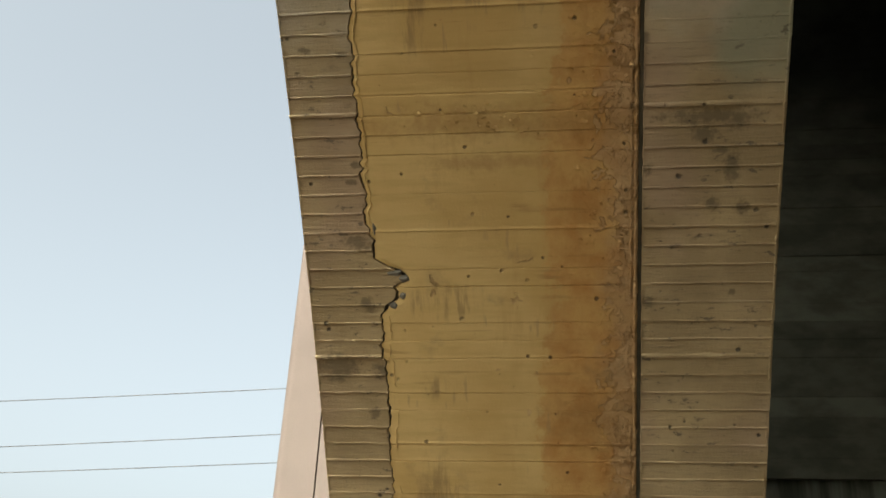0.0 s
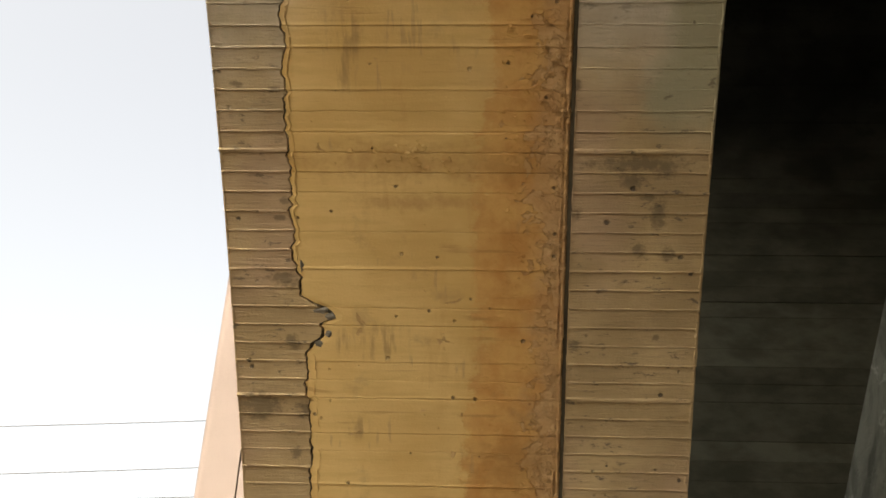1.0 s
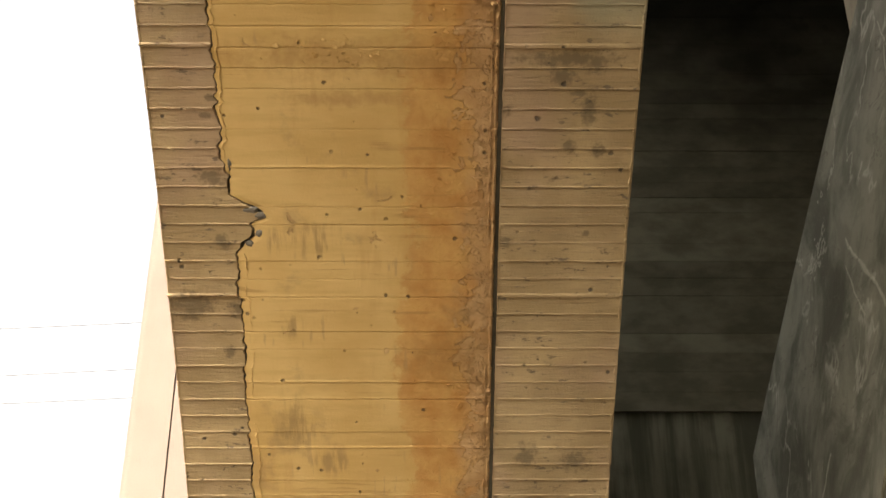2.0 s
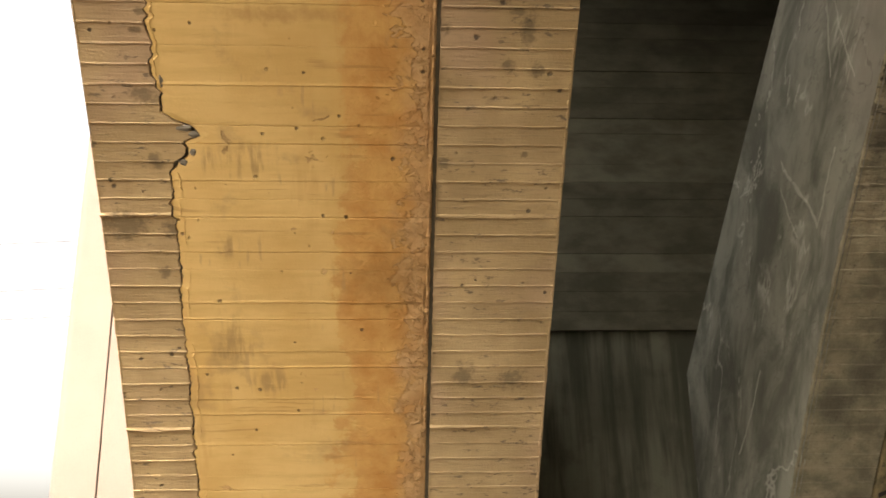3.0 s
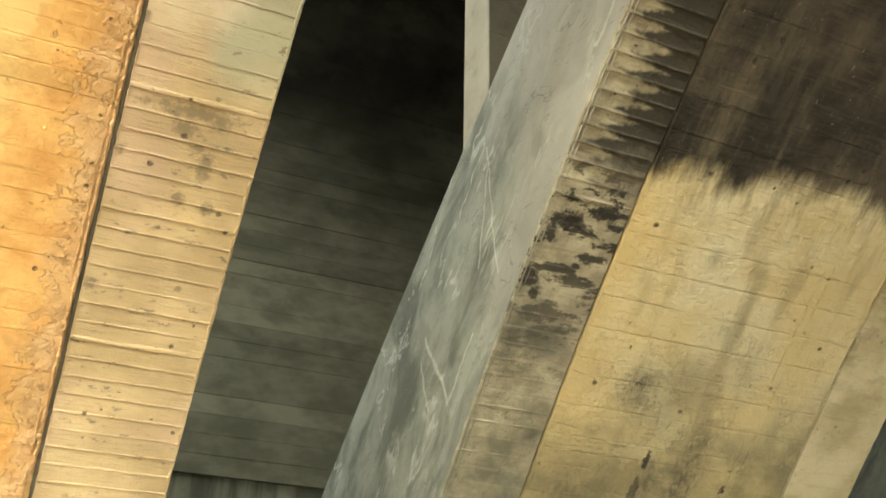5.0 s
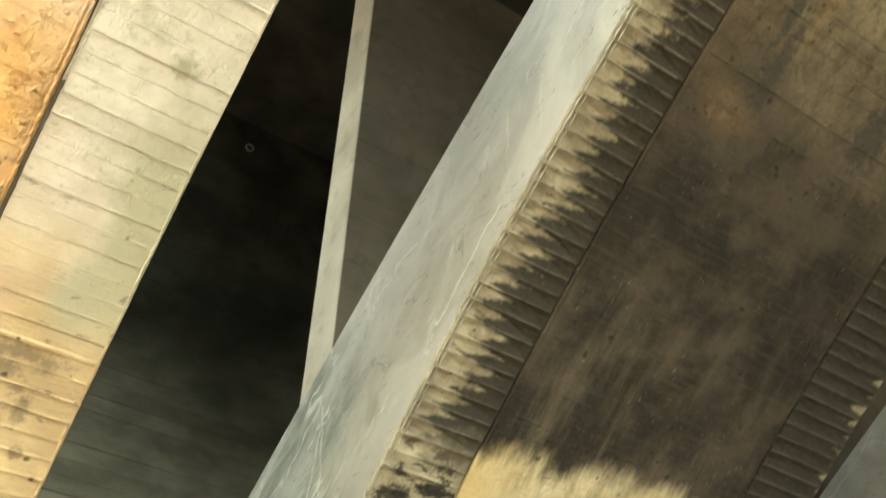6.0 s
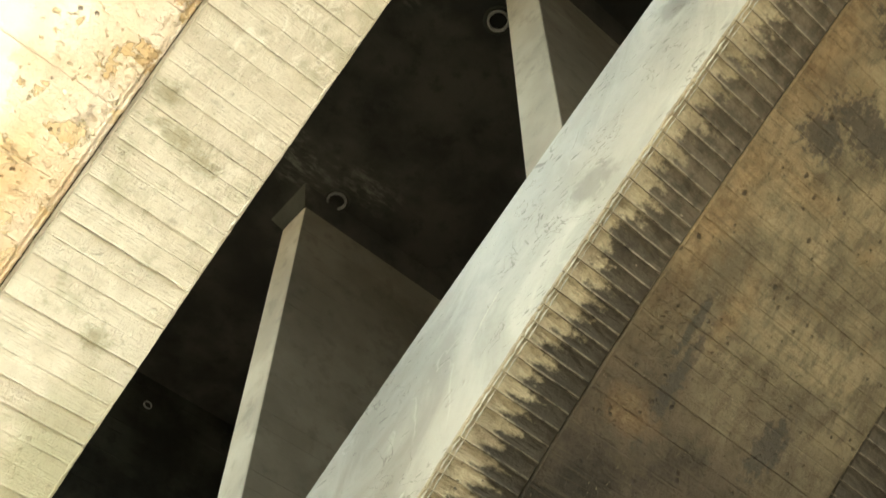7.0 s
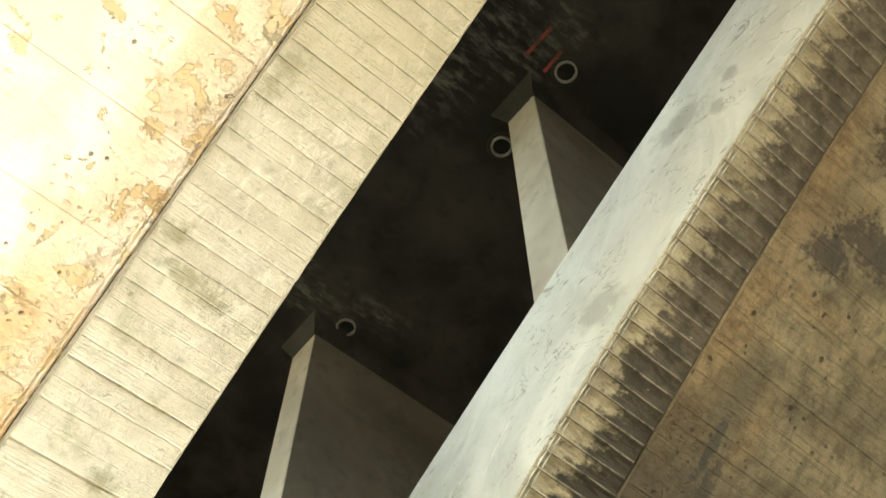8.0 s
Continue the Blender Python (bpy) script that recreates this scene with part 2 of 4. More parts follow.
    blister = m.mul(m.step(m.add(x, m.mul(m.noise(2.0, 3), 0.5)), 0.42, 0.72), m.step(m.noise(17.0, 6, None, 0.62), 0.46, 0.72))
    h = m.add(m.add(m.mul(m.mul(flake, up), -2.2), m.mul(plate, -0.7)), m.add(m.mul(blister, 0.8), m.add(m.add(m.mul(brush, 0.35), m.mul(m.mul(rust, m.noise(30, 5, None, 0.65)), 0.35)), m.add(m.mul(m.noise(60, 4), 0.15), m.mul(hole, -1.5)))))
    return m.finish(c, 0.8, h, 1.0, 0.016)


def sooty_panel():
    """Cream render, blackened by soot above a ragged tide line."""
    m = Nodes("sooted_cream_render")
    y, x = m.axis(m.pos, 1), m.axis(m.pos, 0)
    run = m.scaled(m.pos, (3.0, 0.7, 0.7))
    c = m.mix(m.step(m.noise(1.5, 6), 0.36, 0.64), (0.53, 0.435, 0.235), (0.63, 0.565, 0.375))
    c = m.mix(m.mul(m.step(m.noise(1.2, 6, run, 0.62), 0.52, 0.68), 0.55), c, (0.29, 0.24, 0.14))
    # darker olive-brown tone towards the springing, with a ragged edge
    lower_tone = m.step(m.add(y, m.mul(m.op("SUBTRACT", m.noise(1.5, 6, None, 0.62), 0.5), 3.0)), 5.5, 6.7)
    c = m.mix(m.mul(lower_tone, 0.85), c, m.mix(m.step(m.noise(2.2, 6, None, 0.65), 0.4, 0.62), (0.14, 0.12, 0.065), (0.30, 0.245, 0.125)))
    brown = m.mix(m.step(m.noise(1.9, 6, None, 0.6), 0.38, 0.62), (0.165, 0.142, 0.092), (0.300, 0.256, 0.162))
    brown = m.mix(m.mul(m.step(m.noise(2.3, 6, None, 0.65), 0.55, 0.68), 0.5), brown, (0.25, 0.19, 0.105))
    brown = m.mix(m.mul(m.step(m.noise(1.3, 7, None, 0.68), 0.60, 0.70), 0.8), brown, (0.05, 0.045, 0.036))
    brown = m.mix(m.mul(m.step(m.noise(24, 6, None, 0.72), 0.58, 0.68), 0.6), brown, (0.30, 0.265, 0.18))
    brown = m.mix(m.mul(m.step(m.noise(9.0, 7, m.scaled(m.pos, (1.0, 0.5, 0.5)), 0.7), 0.45, 0.65), 0.55), brown, (0.075, 0.064, 0.045))
    ochre = m.step(m.add(x, m.mul(m.op("SUBTRACT", m.noise(2.2, 6, None, 0.65), 0.5), 1.6)), 4.45, 4.05)
    brown = m.mix(m.mul(ochre, 0.22), brown, m.mix(m.step(m.noise(7.0, 6, None, 0.65), 0.4, 0.6), (0.16, 0.10, 0.055), (0.29, 0.185, 0.095)))
    black = m.mix(m.step(m.noise(1.6, 6, None, 0.62), 0.4, 0.65), (0.026, 0.023, 0.018), (0.082, 0.068, 0.050))
    high = m.step(m.add(y, m.mul(m.noise(0.9, 4), 1.6)), 3.8, 2.0)
    soot = m.mix(high, black, brown)
    # bare streaks and flecks in the soot just over the tide line
    streak = m.mul(m.step(m.noise(1.0, 6, m.scaled(m.pos, (3.2, 0.55, 0.55)), 0.66), 0.46, 0.68), m.step(m.add(y, m.mul(m.noise(1.1, 3), 0.9)), 3.7, 5.0))
    soot = m.mix(m.mul(streak, 0.42), soot, (0.215, 0.185, 0.125))
    fleck = m.mul(m.step(m.noise(26.0, 5, m.scaled(m.pos, (1.4, 0.7, 0.7)), 0.7), 0.63, 0.68), m.step(m.noise(2.2, 3), 0.44, 0.58))
    soot = m.mix(m.mul(fleck, 0.55), soot, (0.30, 0.265, 0.19))
    tide = m.add(y, m.add(m.mul(m.op("SUBTRACT", m.noise(2.0, 6, m.scaled(m.pos, (1.6, 0.5, 0.5)), 0.65), 0.5), 0.55),
                          m.mul(m.op("ABSOLUTE", m.op("SUBTRACT", x, 5.6)), -0.08)))
    shell_n = m.add(m.noise(3.6, 9, None, 0.62, 0.3), m.mul(m.blob(((4.45, 5.95, 0.35, 0.22), (4.9, 6.3, 0.3, 0.3), (4.3, 6.2, 0.25, 0.3)), 0.9, 0.5, 3.0), 0.13))
    shell = m.mul(m.step(shell_n, 0.600, 0.625), m.mul(m.step(y, 5.2, 5.6), m.step(y, 6.9, 6.3)))
    c = m.mix(m.mul(shell, 0.3), c, (0.60, 0.53, 0.33))
    lip_line = m.mul(m.mul(m.step(shell_n, 0.570, 0.600), m.op("SUBTRACT", 1.0, shell)), m.mul(m.step(y, 5.2, 5.6), m.step(y, 6.9, 6.3)))
    c = m.mix(m.mul(lip_line, 0.3), c, (0.17, 0.135, 0.07))
    rub = m.mul(m.blob(((4.45, 6.78, 0.30, 0.16), (4.66, 7.15, 0.10, 0.25), (4.95, 6.75, 0.12, 0.2), (4.6, 7.55, 0.18, 0.14), (4.05, 7.7, 0.10, 0.2), (4.55, 6.05, 0.12, 0.10), (5.3, 6.6, 0.12, 0.3)), 0.9, 1.2, 5.0),
                m.add(0.35, m.mul(m.step(m.noise(16.0, 6, m.scaled(m.pos, (1.3, 0.7, 0.7)), 0.7), 0.40, 0.62), 0.65)))
    c = m.mix(m.mul(rub, 0.9), c, (0.085, 0.075, 0.048))
    crumb = m.mul(m.step(m.noise(22.0, 6, None, 0.7), 0.57, 0.63), m.mul(m.step(x, 4.22, 4.02), m.step(y, 6.6, 7.3)))
    c = m.mix(m.mul(crumb, 0.8), c, (0.07, 0.062, 0.045))
    warm = m.mul(m.step(m.add(x, m.mul(m.noise(2.0, 4), 0.7)), 5.0, 4.3), m.step(y, 6.9, 5.8))
    c = m.mix(m.mul(warm, 0.7), c, (0.60, 0.455, 0.205))
    film = m.mul(m.step(tide, 5.15, 4.7), m.step(m.noise(5.0, 7, m.scaled(m.pos, (2.4, 0.6, 0.6)), 0.68), 0.46, 0.64))
    c = m.mix(m.mul(film, 0.5), c, (0.23, 0.195, 0.12))
    c = m.mix(m.step(tide, 4.80, 4.62), c, soot)
    c = m.mix(m.mul(m.blob(((5.54, 2.30, 0.13, 0.22), (4.52, 2.30, 0.07, 0.32), (4.40, 1.95, 0.04, 0.2),
                            (4.72, 0.35, 0.34, 0.13), (4.40, 0.58, 0.20, 0.12), (4.4, -0.4, 0.2, 0.25)), 0.35, 1.7, 15.0), 0.8), c, (0.058, 0.054, 0.047))
    pock = m.blob(((4.79, 7.0, 0.06, 0.10), (4.88, 6.72, 0.035, 0.12), (4.90, 6.5, 0.025, 0.06), (5.70, 6.95, 0.045, 0.30), (5.06, 6.9, 0.04, 0.03), (5.05, 7.03, 0.04, 0.03)), 0.3, 1.7, 17.0)
    c = m.mix(m.mul(pock, 0.92), c, (0.026, 0.023, 0.019))
    rusty = m.blob(((4.10, 1.45, 0.16, 0.30), (4.08, 1.05, 0.10, 0.2), (4.55, 0.90, 0.30, 0.10), (4.05, 0.1, 0.10, 0.35), (4.62, 1.75, 0.10, 0.25), (4.35, 2.6, 0.2, 0.1)), 0.8, 1.6, 7.0)
    c = m.mix(m.mul(rusty, 0.34), c, m.mix(m.step(m.noise(14.0, 6, None, 0.7), 0.42, 0.6), (0.19, 0.115, 0.05), (0.40, 0.29, 0.15)))
    c = m.mix(m.mul(m.blob(((4.55, 6.75, 0.40, 0.22), (5.0, 6.0, 0.22, 0.16), (4.75, 5.25, 0.06, 0.06), (5.2, 5.5, 0.06, 0.3)), 0.8, 1.3, 3.0), 0.5), c, (0.20, 0.165, 0.095))
    hole = m.mul(pits(m, 6.5, 0.12), m.step(m.noise(2.6, 2), 0.48, 0.56))
    c = m.mix(m.mul(hole, 0.75), c, (0.03, 0.026, 0.02))
    grain = m.noise(1.0, 5, m.scaled(m.pos, (2.2, 34.0, 34.0)), 0.62, 0.5)
    c = m.mix(m.mul(m.mul(m.step(grain, 0.50, 0.66), m.step(y, 5.0, 4.4)), 0.40), c, (0.085, 0.072, 0.046))
    chip = m.mul(pits(m, 13.0, 0.20), m.mul(m.step(m.noise(4.0, 3), 0.50, 0.58), m.step(y, 3.6, 2.6)))
    c = m.mix(m.mul(chip, 0.6), c, (0.05, 0.042, 0.030))
    h = m.add(m.add(m.mul(grain, 0.8), m.mul(chip, -1.2)), m.mul(m.noise(9, 7, None, 0.68, 0.4), 2.6))
    h = m.add(h, m.add(m.mul(m.noise(70, 3), 0.25), m.mul(hole, -1.5)))
    return m.finish(c, 0.85, h, 1.0, 0.014)


def sooty_boards(name, side, tide_y, cover=0.0, clean=False):
    """Board-marked concrete, sooted from one end of each board, with bare fingers along the joints."""
    m = Nodes(name)
    y = m.axis(m.pos, 1)
    lx, ly = m.axis(m.local, 0), m.axis(m.local, 1)
    u = m.add(m.mul(lx, side / 0.623), 0.5)
    grain = m.noise(1.0, 6, m.scaled(m.local, (6.0, 70.0, 30.0), m.rand), 0.6, 0.5)
    c = m.mix(m.step(m.noise(4.5, 7, None, 0.62), 0.36, 0.64), (0.235, 0.209, 0.143), (0.402, 0.364, 0.255))
    c = m.mix(m.mul(m.step(m.noise(1.3, 5), 0.52, 0.64), 0.45), c, (0.22, 0.19, 0.14))
    c = m.mix(m.mul(m.step(grain, 0.5, 0.72), 0.4), c, (0.19, 0.165, 0.12))
    # boards get darker towards the springing as well, unevenly
    lower_tone = m.step(m.add(y, m.mul(m.op("SUBTRACT", m.noise(1.7, 6, None, 0.62), 0.5), 2.6)), 5.8, 6.9)
    c = m.mix(m.mul(lower_tone, 0.7), c, m.mix(m.step(m.noise(3.0, 6, None, 0.65), 0.4, 0.62), (0.092, 0.090, 0.062), (0.235, 0.220, 0.152)))
    # bare fingers: widest at the bare end, pointed towards the soot
    wave = m.mul(m.op("SUBTRACT", m.noise(7.0, 4, None, 0.6), 0.5), 0.35)
    v = m.op("ABSOLUTE", m.op("SUBTRACT", m.op("FRACT", m.add(m.add(m.mul(ly, 7.837), wave), 0.72)), 0.5))
    finger = m.op("SUBTRACT", 1.0, m.mul(v, 2.2), clamp=True)
    old = m.step(y, 3.4, 1.6)
    finger = m.mul(m.op("POWER", finger, 0.75), m.op("SUBTRACT", 1.0, m.mul(old, 0.55)))
    reach = m.add(m.add(0.13, m.mul(m.rand, 0.20)), m.mul(finger, m.add(0.12, m.mul(m.noise(3.3, 2), 0.44))))
    rag = m.mul(m.op("SUBTRACT", m.noise(13.0, 7, m.scaled(m.pos, (0.8, 1.1, 1.1)), 0.68), 0.5), m.add(0.65, m.mul(old, 0.35)))
    drift = m.mul(m.op("SUBTRACT", m.noise(1.4, 3), 0.5), 0.5)
    tongue = m.step(m.add(m.op("SUBTRACT", m.add(u, cover), reach), m.add(rag, drift)), -0.10, 0.14)
    tongue = m.mul(tongue, m.step(m.add(y, m.mul(m.noise(4.0, 4), 0.5)), tide_y + 0.35, tide_y))
    patch = m.mul(m.step(m.noise(5.5, 7, m.scaled(m.pos, (0.7, 1.5, 1.5)), 0.68), 0.50, 0.57),
                  m.mul(m.step(y, 6.6, 5.3), m.step(y, 4.7, 5.1)))
    if clean:
        c = m.mix(m.step(y, 4.6, 5.0), c, m.mix(m.step(m.noise(2.4, 6), 0.36, 0.64), (0.40, 0.34, 0.20), (0.52, 0.455, 0.30)))
        patch = m.mul(patch, 0.25)
    dark = m.mix(m.step(m.add(y, m.mul(m.op("SUBTRACT", m.noise(1.5, 4), 0.5), 1.2)), 2.7, 0.9),
                 (0.024, 0.022, 0.018), m.mix(m.step(m.noise(6.0, 6, None, 0.65), 0.38, 0.62), (0.058, 0.051, 0.039), (0.125, 0.110, 0.083)))
    c = m.mix(m.mul(m.op("MAXIMUM", tongue, patch), 0.94), c, dark)
    smear = m.blob(((3.80, 6.95, 0.10, 0.16), (3.68, 7.15, 0.14, 0.12), (3.50, 7.32, 0.14, 0.12), (3.42, 5.85, 0.10, 0.22), (3.6, 5.9, 0.2, 0.1), (3.85, 6.45, 0.07, 0.05)), 0.9, 1.0, 5.0)
    c = m.mix(m.mul(smear, 0.75), c, (0.055, 0.056, 0.044))
    ink = m.blob(((3.50, 5.24, 0.13, 0.05), (3.40, 5.33, 0.06, 0.05), (3.37, 5.58, 0.06, 0.06), (3.45, 5.66, 0.05, 0.03), (3.74, 5.17, 0.10, 0.03)), 0.4, 1.9, 16.0)
    c = m.mix(m.mul(ink, 0.9), c, (0.022, 0.020, 0.017))
    # drips and scabs on the bare end
    scab = m.mul(m.step(m.noise(20.0, 7, None, 0.72), 0.58, 0.64), m.step(m.noise(3.0, 3), 0.42, 0.58))
    c = m.mix(m.mul(scab, 0.6), c, (0.085, 0.075, 0.058))
    # highlight painted as a paler line along each board's raised edge
    ridged = m.mul(m.step(ly, 0.044, 0.052), m.step(m.noise(12.0, 4), 0.30, 0.55))
    c = m.mix(m.mul(ridged, m.add(0.18, m.mul(old, 0.25 if clean else 0.55))), c, (0.285, 0.252, 0.192))
    h = m.add(m.mul(grain, 0.7), m.add(m.mul(m.noise(13, 6, None, 0.65), 1.5), m.mul(m.noise(45, 5), 0.6)))
    return m.finish(c, 0.9, h, 1.0, 0.010)


def grey_concrete():
    """Smooth side faces: pale and chalky up the arch, shade painted in lower down, greened by dampness near the
    springing, veined along the rib.
    """
    m = Nodes("smooth_grey_concrete")
    x, y, z = (m.axis(m.pos, k) for k in range(3))
    along = m.mul(m.op("SUBTRACT", y, z), 0.7071)
    across = m.mul(m.add(y, z), 0.7071)
    flow = m.join(m.mul(along, 0.66), m.mul(across, 1.2), x)
    wisp = m.noise(1.5, 8, flow, 0.62, 0.9)
    c = m.mix(m.step(wisp, 0.34, 0.66), (0.325, 0.335, 0.305), (0.450, 0.460, 0.418))
    c = m.mix(m.mul(m.step(m.noise(0.7, 4), 0.44, 0.66), 0.5), c, (0.375, 0.365, 0.315))
    c = m.mix(m.mul(m.step(m.noise(5.5, 8, None, 0.70, 0.6), 0.55, 0.68), 0.25), c, (0.30, 0.305, 0.27))
    # shade painted in: the side greys from mid-arch down to the springing
    low_shade = m.step(m.add(y, m.mul(m.op("SUBTRACT", m.noise(0.9, 5), 0.5), 2.0)), 2.6, 4.3)
    c = m.mix(m.mul(low_shade, 0.9), c, m.mix(m.step(wisp, 0.38, 0.62), (0.228, 0.220, 0.190), (0.290, 0.280, 0.244)))
    # green dampness, deepened to carry the weaker light near the abutment
    damp_shade = m.step(m.add(y, m.mul(m.noise(1.1, 5), 3.2)), 6.5, 8.4)
    damp_shade_tone = m.mix(m.step(m.noise(1.7, 8, flow, 0.64, 0.5), 0.36, 0.62), (0.070, 0.077, 0.060), (0.228, 0.240, 0.198))
    damp_shade_tone = m.mix(m.mul(m.step(m.noise(6.0, 7, flow, 0.7, 0.3), 0.50, 0.66), 0.45), damp_shade_tone, (0.12, 0.13, 0.10))
    c = m.mix(m.mul(damp_shade, 0.85), c, damp_shade_tone)
    c = m.mix(m.mul(m.blob(((0.72, 9.27, 0.24, 0.16), (0.18, 9.29, 0.07, 0.10), (0.39, 9.0, 0.06, 0.12), (1.83, 8.0, 0.20, 0.16), (5.3, 5.6, 0.09, 0.17),
                            (7.22, 4.82, 0.06, 0.09), (7.33, 4.85, 0.07, 0.14)), 0.45, 1.1, 9.0, (1, 2)), 0.5), c, (0.16, 0.16, 0.135))
    # veins and creases
    wy = m.add(y, m.mul(m.op("SUBTRACT", m.noise(3.5, 5), 0.5), 0.16))
    wz = m.add(z, m.mul(m.op("SUBTRACT", m.noise(3.1, 5, m.scaled(m.pos, (1.0, 1.1, 1.3))), 0.5), 0.16))
    crease = None
    for a, b, w in (((6.12, 5.80), (6.24, 5.05), 0.022), ((7.25, 4.78), (6.78, 4.10), 0.024), ((6.12, 6.0), (5.94, 4.85), 0.014), ((6.78, 4.10), (6.35, 4.5), 0.016),
                    ((8.93, 2.7), (8.2, 3.3), 0.018), ((4.49, 5.9), (3.8, 6.5), 0.022), ((2.8, 7.7), (3.1, 7.4), 0.016), ((7.35, 4.6), (7.15, 4.15), 0.02)):
        k = m.line(wy, wz, a, b, w)
        crease = k if crease is None else m.op("MAXIMUM", crease, k)
    c = m.mix(m.mul(crease, m.mul(m.noise(4.0, 3), 0.75)), c, (0.56, 0.56, 0.48))
    vein = m.op("ABSOLUTE", m.op("SUBTRACT", m.noise(0.8, 5, flow, 0.6, 0.6), 0.5))
    thin = m.mul(m.op("SUBTRACT", 1.0, m.step(vein, 0.0, 0.014)), m.step(m.noise(1.6, 3), 0.42, 0.58))
    c = m.mix(m.mul(thin, m.add(0.25, m.mul(damp_shade, 0.2))), c, (0.54, 0.55, 0.48))
    hair = m.op("ABSOLUTE", m.op("SUBTRACT", m.noise(1.1, 4, m.scaled(m.pos, (1.0, 1.0, 1.6)), 0.6, 1.0), 0.5))
    split = m.mul(m.op("SUBTRACT", 1.0, m.step(hair, 0.0, 0.008)), m.step(m.noise(1.9, 3), 0.46, 0.56))
    c = m.mix(m.mul(split, 0.6), c, (0.13, 0.125, 0.105))
    scratch = m.mul(m.step(m.noise(1.0, 2, m.scaled(m.pos, (1.0, 7.0, 45.0))), 0.65, 0.69), m.step(m.noise(1.5, 2), 0.44, 0.55))
    c = m.mix(m.mul(scratch, 0.65), c, (0.13, 0.13, 0.11))
    speck = m.mul(m.step(m.noise(28.0, 5, None, 0.7), 0.63, 0.68), m.step(m.noise(2.5, 3), 0.45, 0.6))
    c = m.mix(m.mul(speck, 0.5), c, (0.16, 0.16, 0.135))
    h = m.add(m.add(m.mul(m.noise(3.0, 6, flow, 0.55, 0.9), 1.6), m.mul(m.noise(35, 5), 0.25)), m.add(m.mul(crease, 0.5), m.mul(m.add(split, scratch), -0.7)))
    return m.finish(c, 0.72, h, 0.55, 0.018)


def dark_concrete(name, a, b, streak, deck_shade=False, smears=()):
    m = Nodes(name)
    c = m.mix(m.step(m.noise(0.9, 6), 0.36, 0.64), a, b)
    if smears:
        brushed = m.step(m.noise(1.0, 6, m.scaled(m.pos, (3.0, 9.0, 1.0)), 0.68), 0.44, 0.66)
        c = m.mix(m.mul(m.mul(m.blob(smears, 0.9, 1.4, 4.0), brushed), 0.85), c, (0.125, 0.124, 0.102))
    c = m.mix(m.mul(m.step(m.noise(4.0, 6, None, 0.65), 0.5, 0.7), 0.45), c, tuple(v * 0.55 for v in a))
    if streak:
        run = m.noise(1.0, 5, m.scaled(m.pos, (2.6, 2.6, 0.2)), 0.65)
        c = m.mix(m.mul(m.step(run, 0.46, 0.62), 0.85), c, tuple(v * 0.35 for v in a))
        c = m.mix(m.mul(m.step(m.noise(1.0, 3, m.scaled(m.pos, (5.0, 5.0, 0.12))), 0.62, 0.68), m.mul(m.step(m.noise(0.9, 3), 0.42, 0.56), 0.55)), c, (0.26, 0.26, 0.205))
    # shade under the deck put into the colour: paler low down, near black above
    if deck_shade:
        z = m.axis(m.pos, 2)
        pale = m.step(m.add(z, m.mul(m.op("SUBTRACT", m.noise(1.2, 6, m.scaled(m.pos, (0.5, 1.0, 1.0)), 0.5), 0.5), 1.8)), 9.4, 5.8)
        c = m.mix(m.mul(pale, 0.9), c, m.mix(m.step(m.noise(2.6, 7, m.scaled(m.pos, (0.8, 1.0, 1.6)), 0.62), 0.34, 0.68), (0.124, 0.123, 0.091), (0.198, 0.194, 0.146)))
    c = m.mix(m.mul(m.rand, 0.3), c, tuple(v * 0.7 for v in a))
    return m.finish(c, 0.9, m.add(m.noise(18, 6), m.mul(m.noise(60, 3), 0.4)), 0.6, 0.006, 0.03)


MAT_BOARD = board_concrete()
MAT_YELLOW = painted_render()
MAT_SOOT = sooty_panel()
MAT_TOOTH = sooty_boards("soot_tongued_boards", 1.0, 5.05)
MAT_TOOTH2 = sooty_boards("sooted_outer_boards", -1.0, 4.85, 0.55, True)
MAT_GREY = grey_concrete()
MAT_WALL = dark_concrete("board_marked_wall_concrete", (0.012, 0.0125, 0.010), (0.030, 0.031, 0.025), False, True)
MAT_HEAD = dark_concrete("dark_head_concrete", (0.026, 0.027, 0.022), (0.052, 0.053, 0.043), False)
MAT_STREAK = dark_concrete("water_streaked_concrete", (0.115, 0.120, 0.092), (0.185, 0.190, 0.148), True)
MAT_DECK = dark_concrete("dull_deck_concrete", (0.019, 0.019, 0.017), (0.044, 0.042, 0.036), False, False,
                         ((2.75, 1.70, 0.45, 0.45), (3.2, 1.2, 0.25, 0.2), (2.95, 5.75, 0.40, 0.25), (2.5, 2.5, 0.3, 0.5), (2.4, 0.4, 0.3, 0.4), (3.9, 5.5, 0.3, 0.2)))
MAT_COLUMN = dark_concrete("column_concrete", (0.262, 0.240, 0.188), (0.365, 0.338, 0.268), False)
MAT_FRONT = dark_concrete("dark_front_concrete", (0.110, 0.100, 0.076), (0.160, 0.146, 0.113), False)
MAT_CORE = plain("rough_core_concrete", (0.065, 0.058, 0.045), (0.10, 0.088, 0.068), 5.0, 0.95, 30.0, 0.8)
MAT_PIER = plain("beige_pier_paint", (0.222, 0.178, 0.158), (0.256, 0.206, 0.183), 0.7, 0.8, 90.0, 0.1)
MAT_GROUND = plain("dusty_ground", (0.085, 0.065, 0.044), (0.12, 0.094, 0.066), 0.3)
MAT_PIPE = plain("weathered_pipe", (0.105, 0.104, 0.094), (0.175, 0.170, 0.152), 8.0, 0.6)
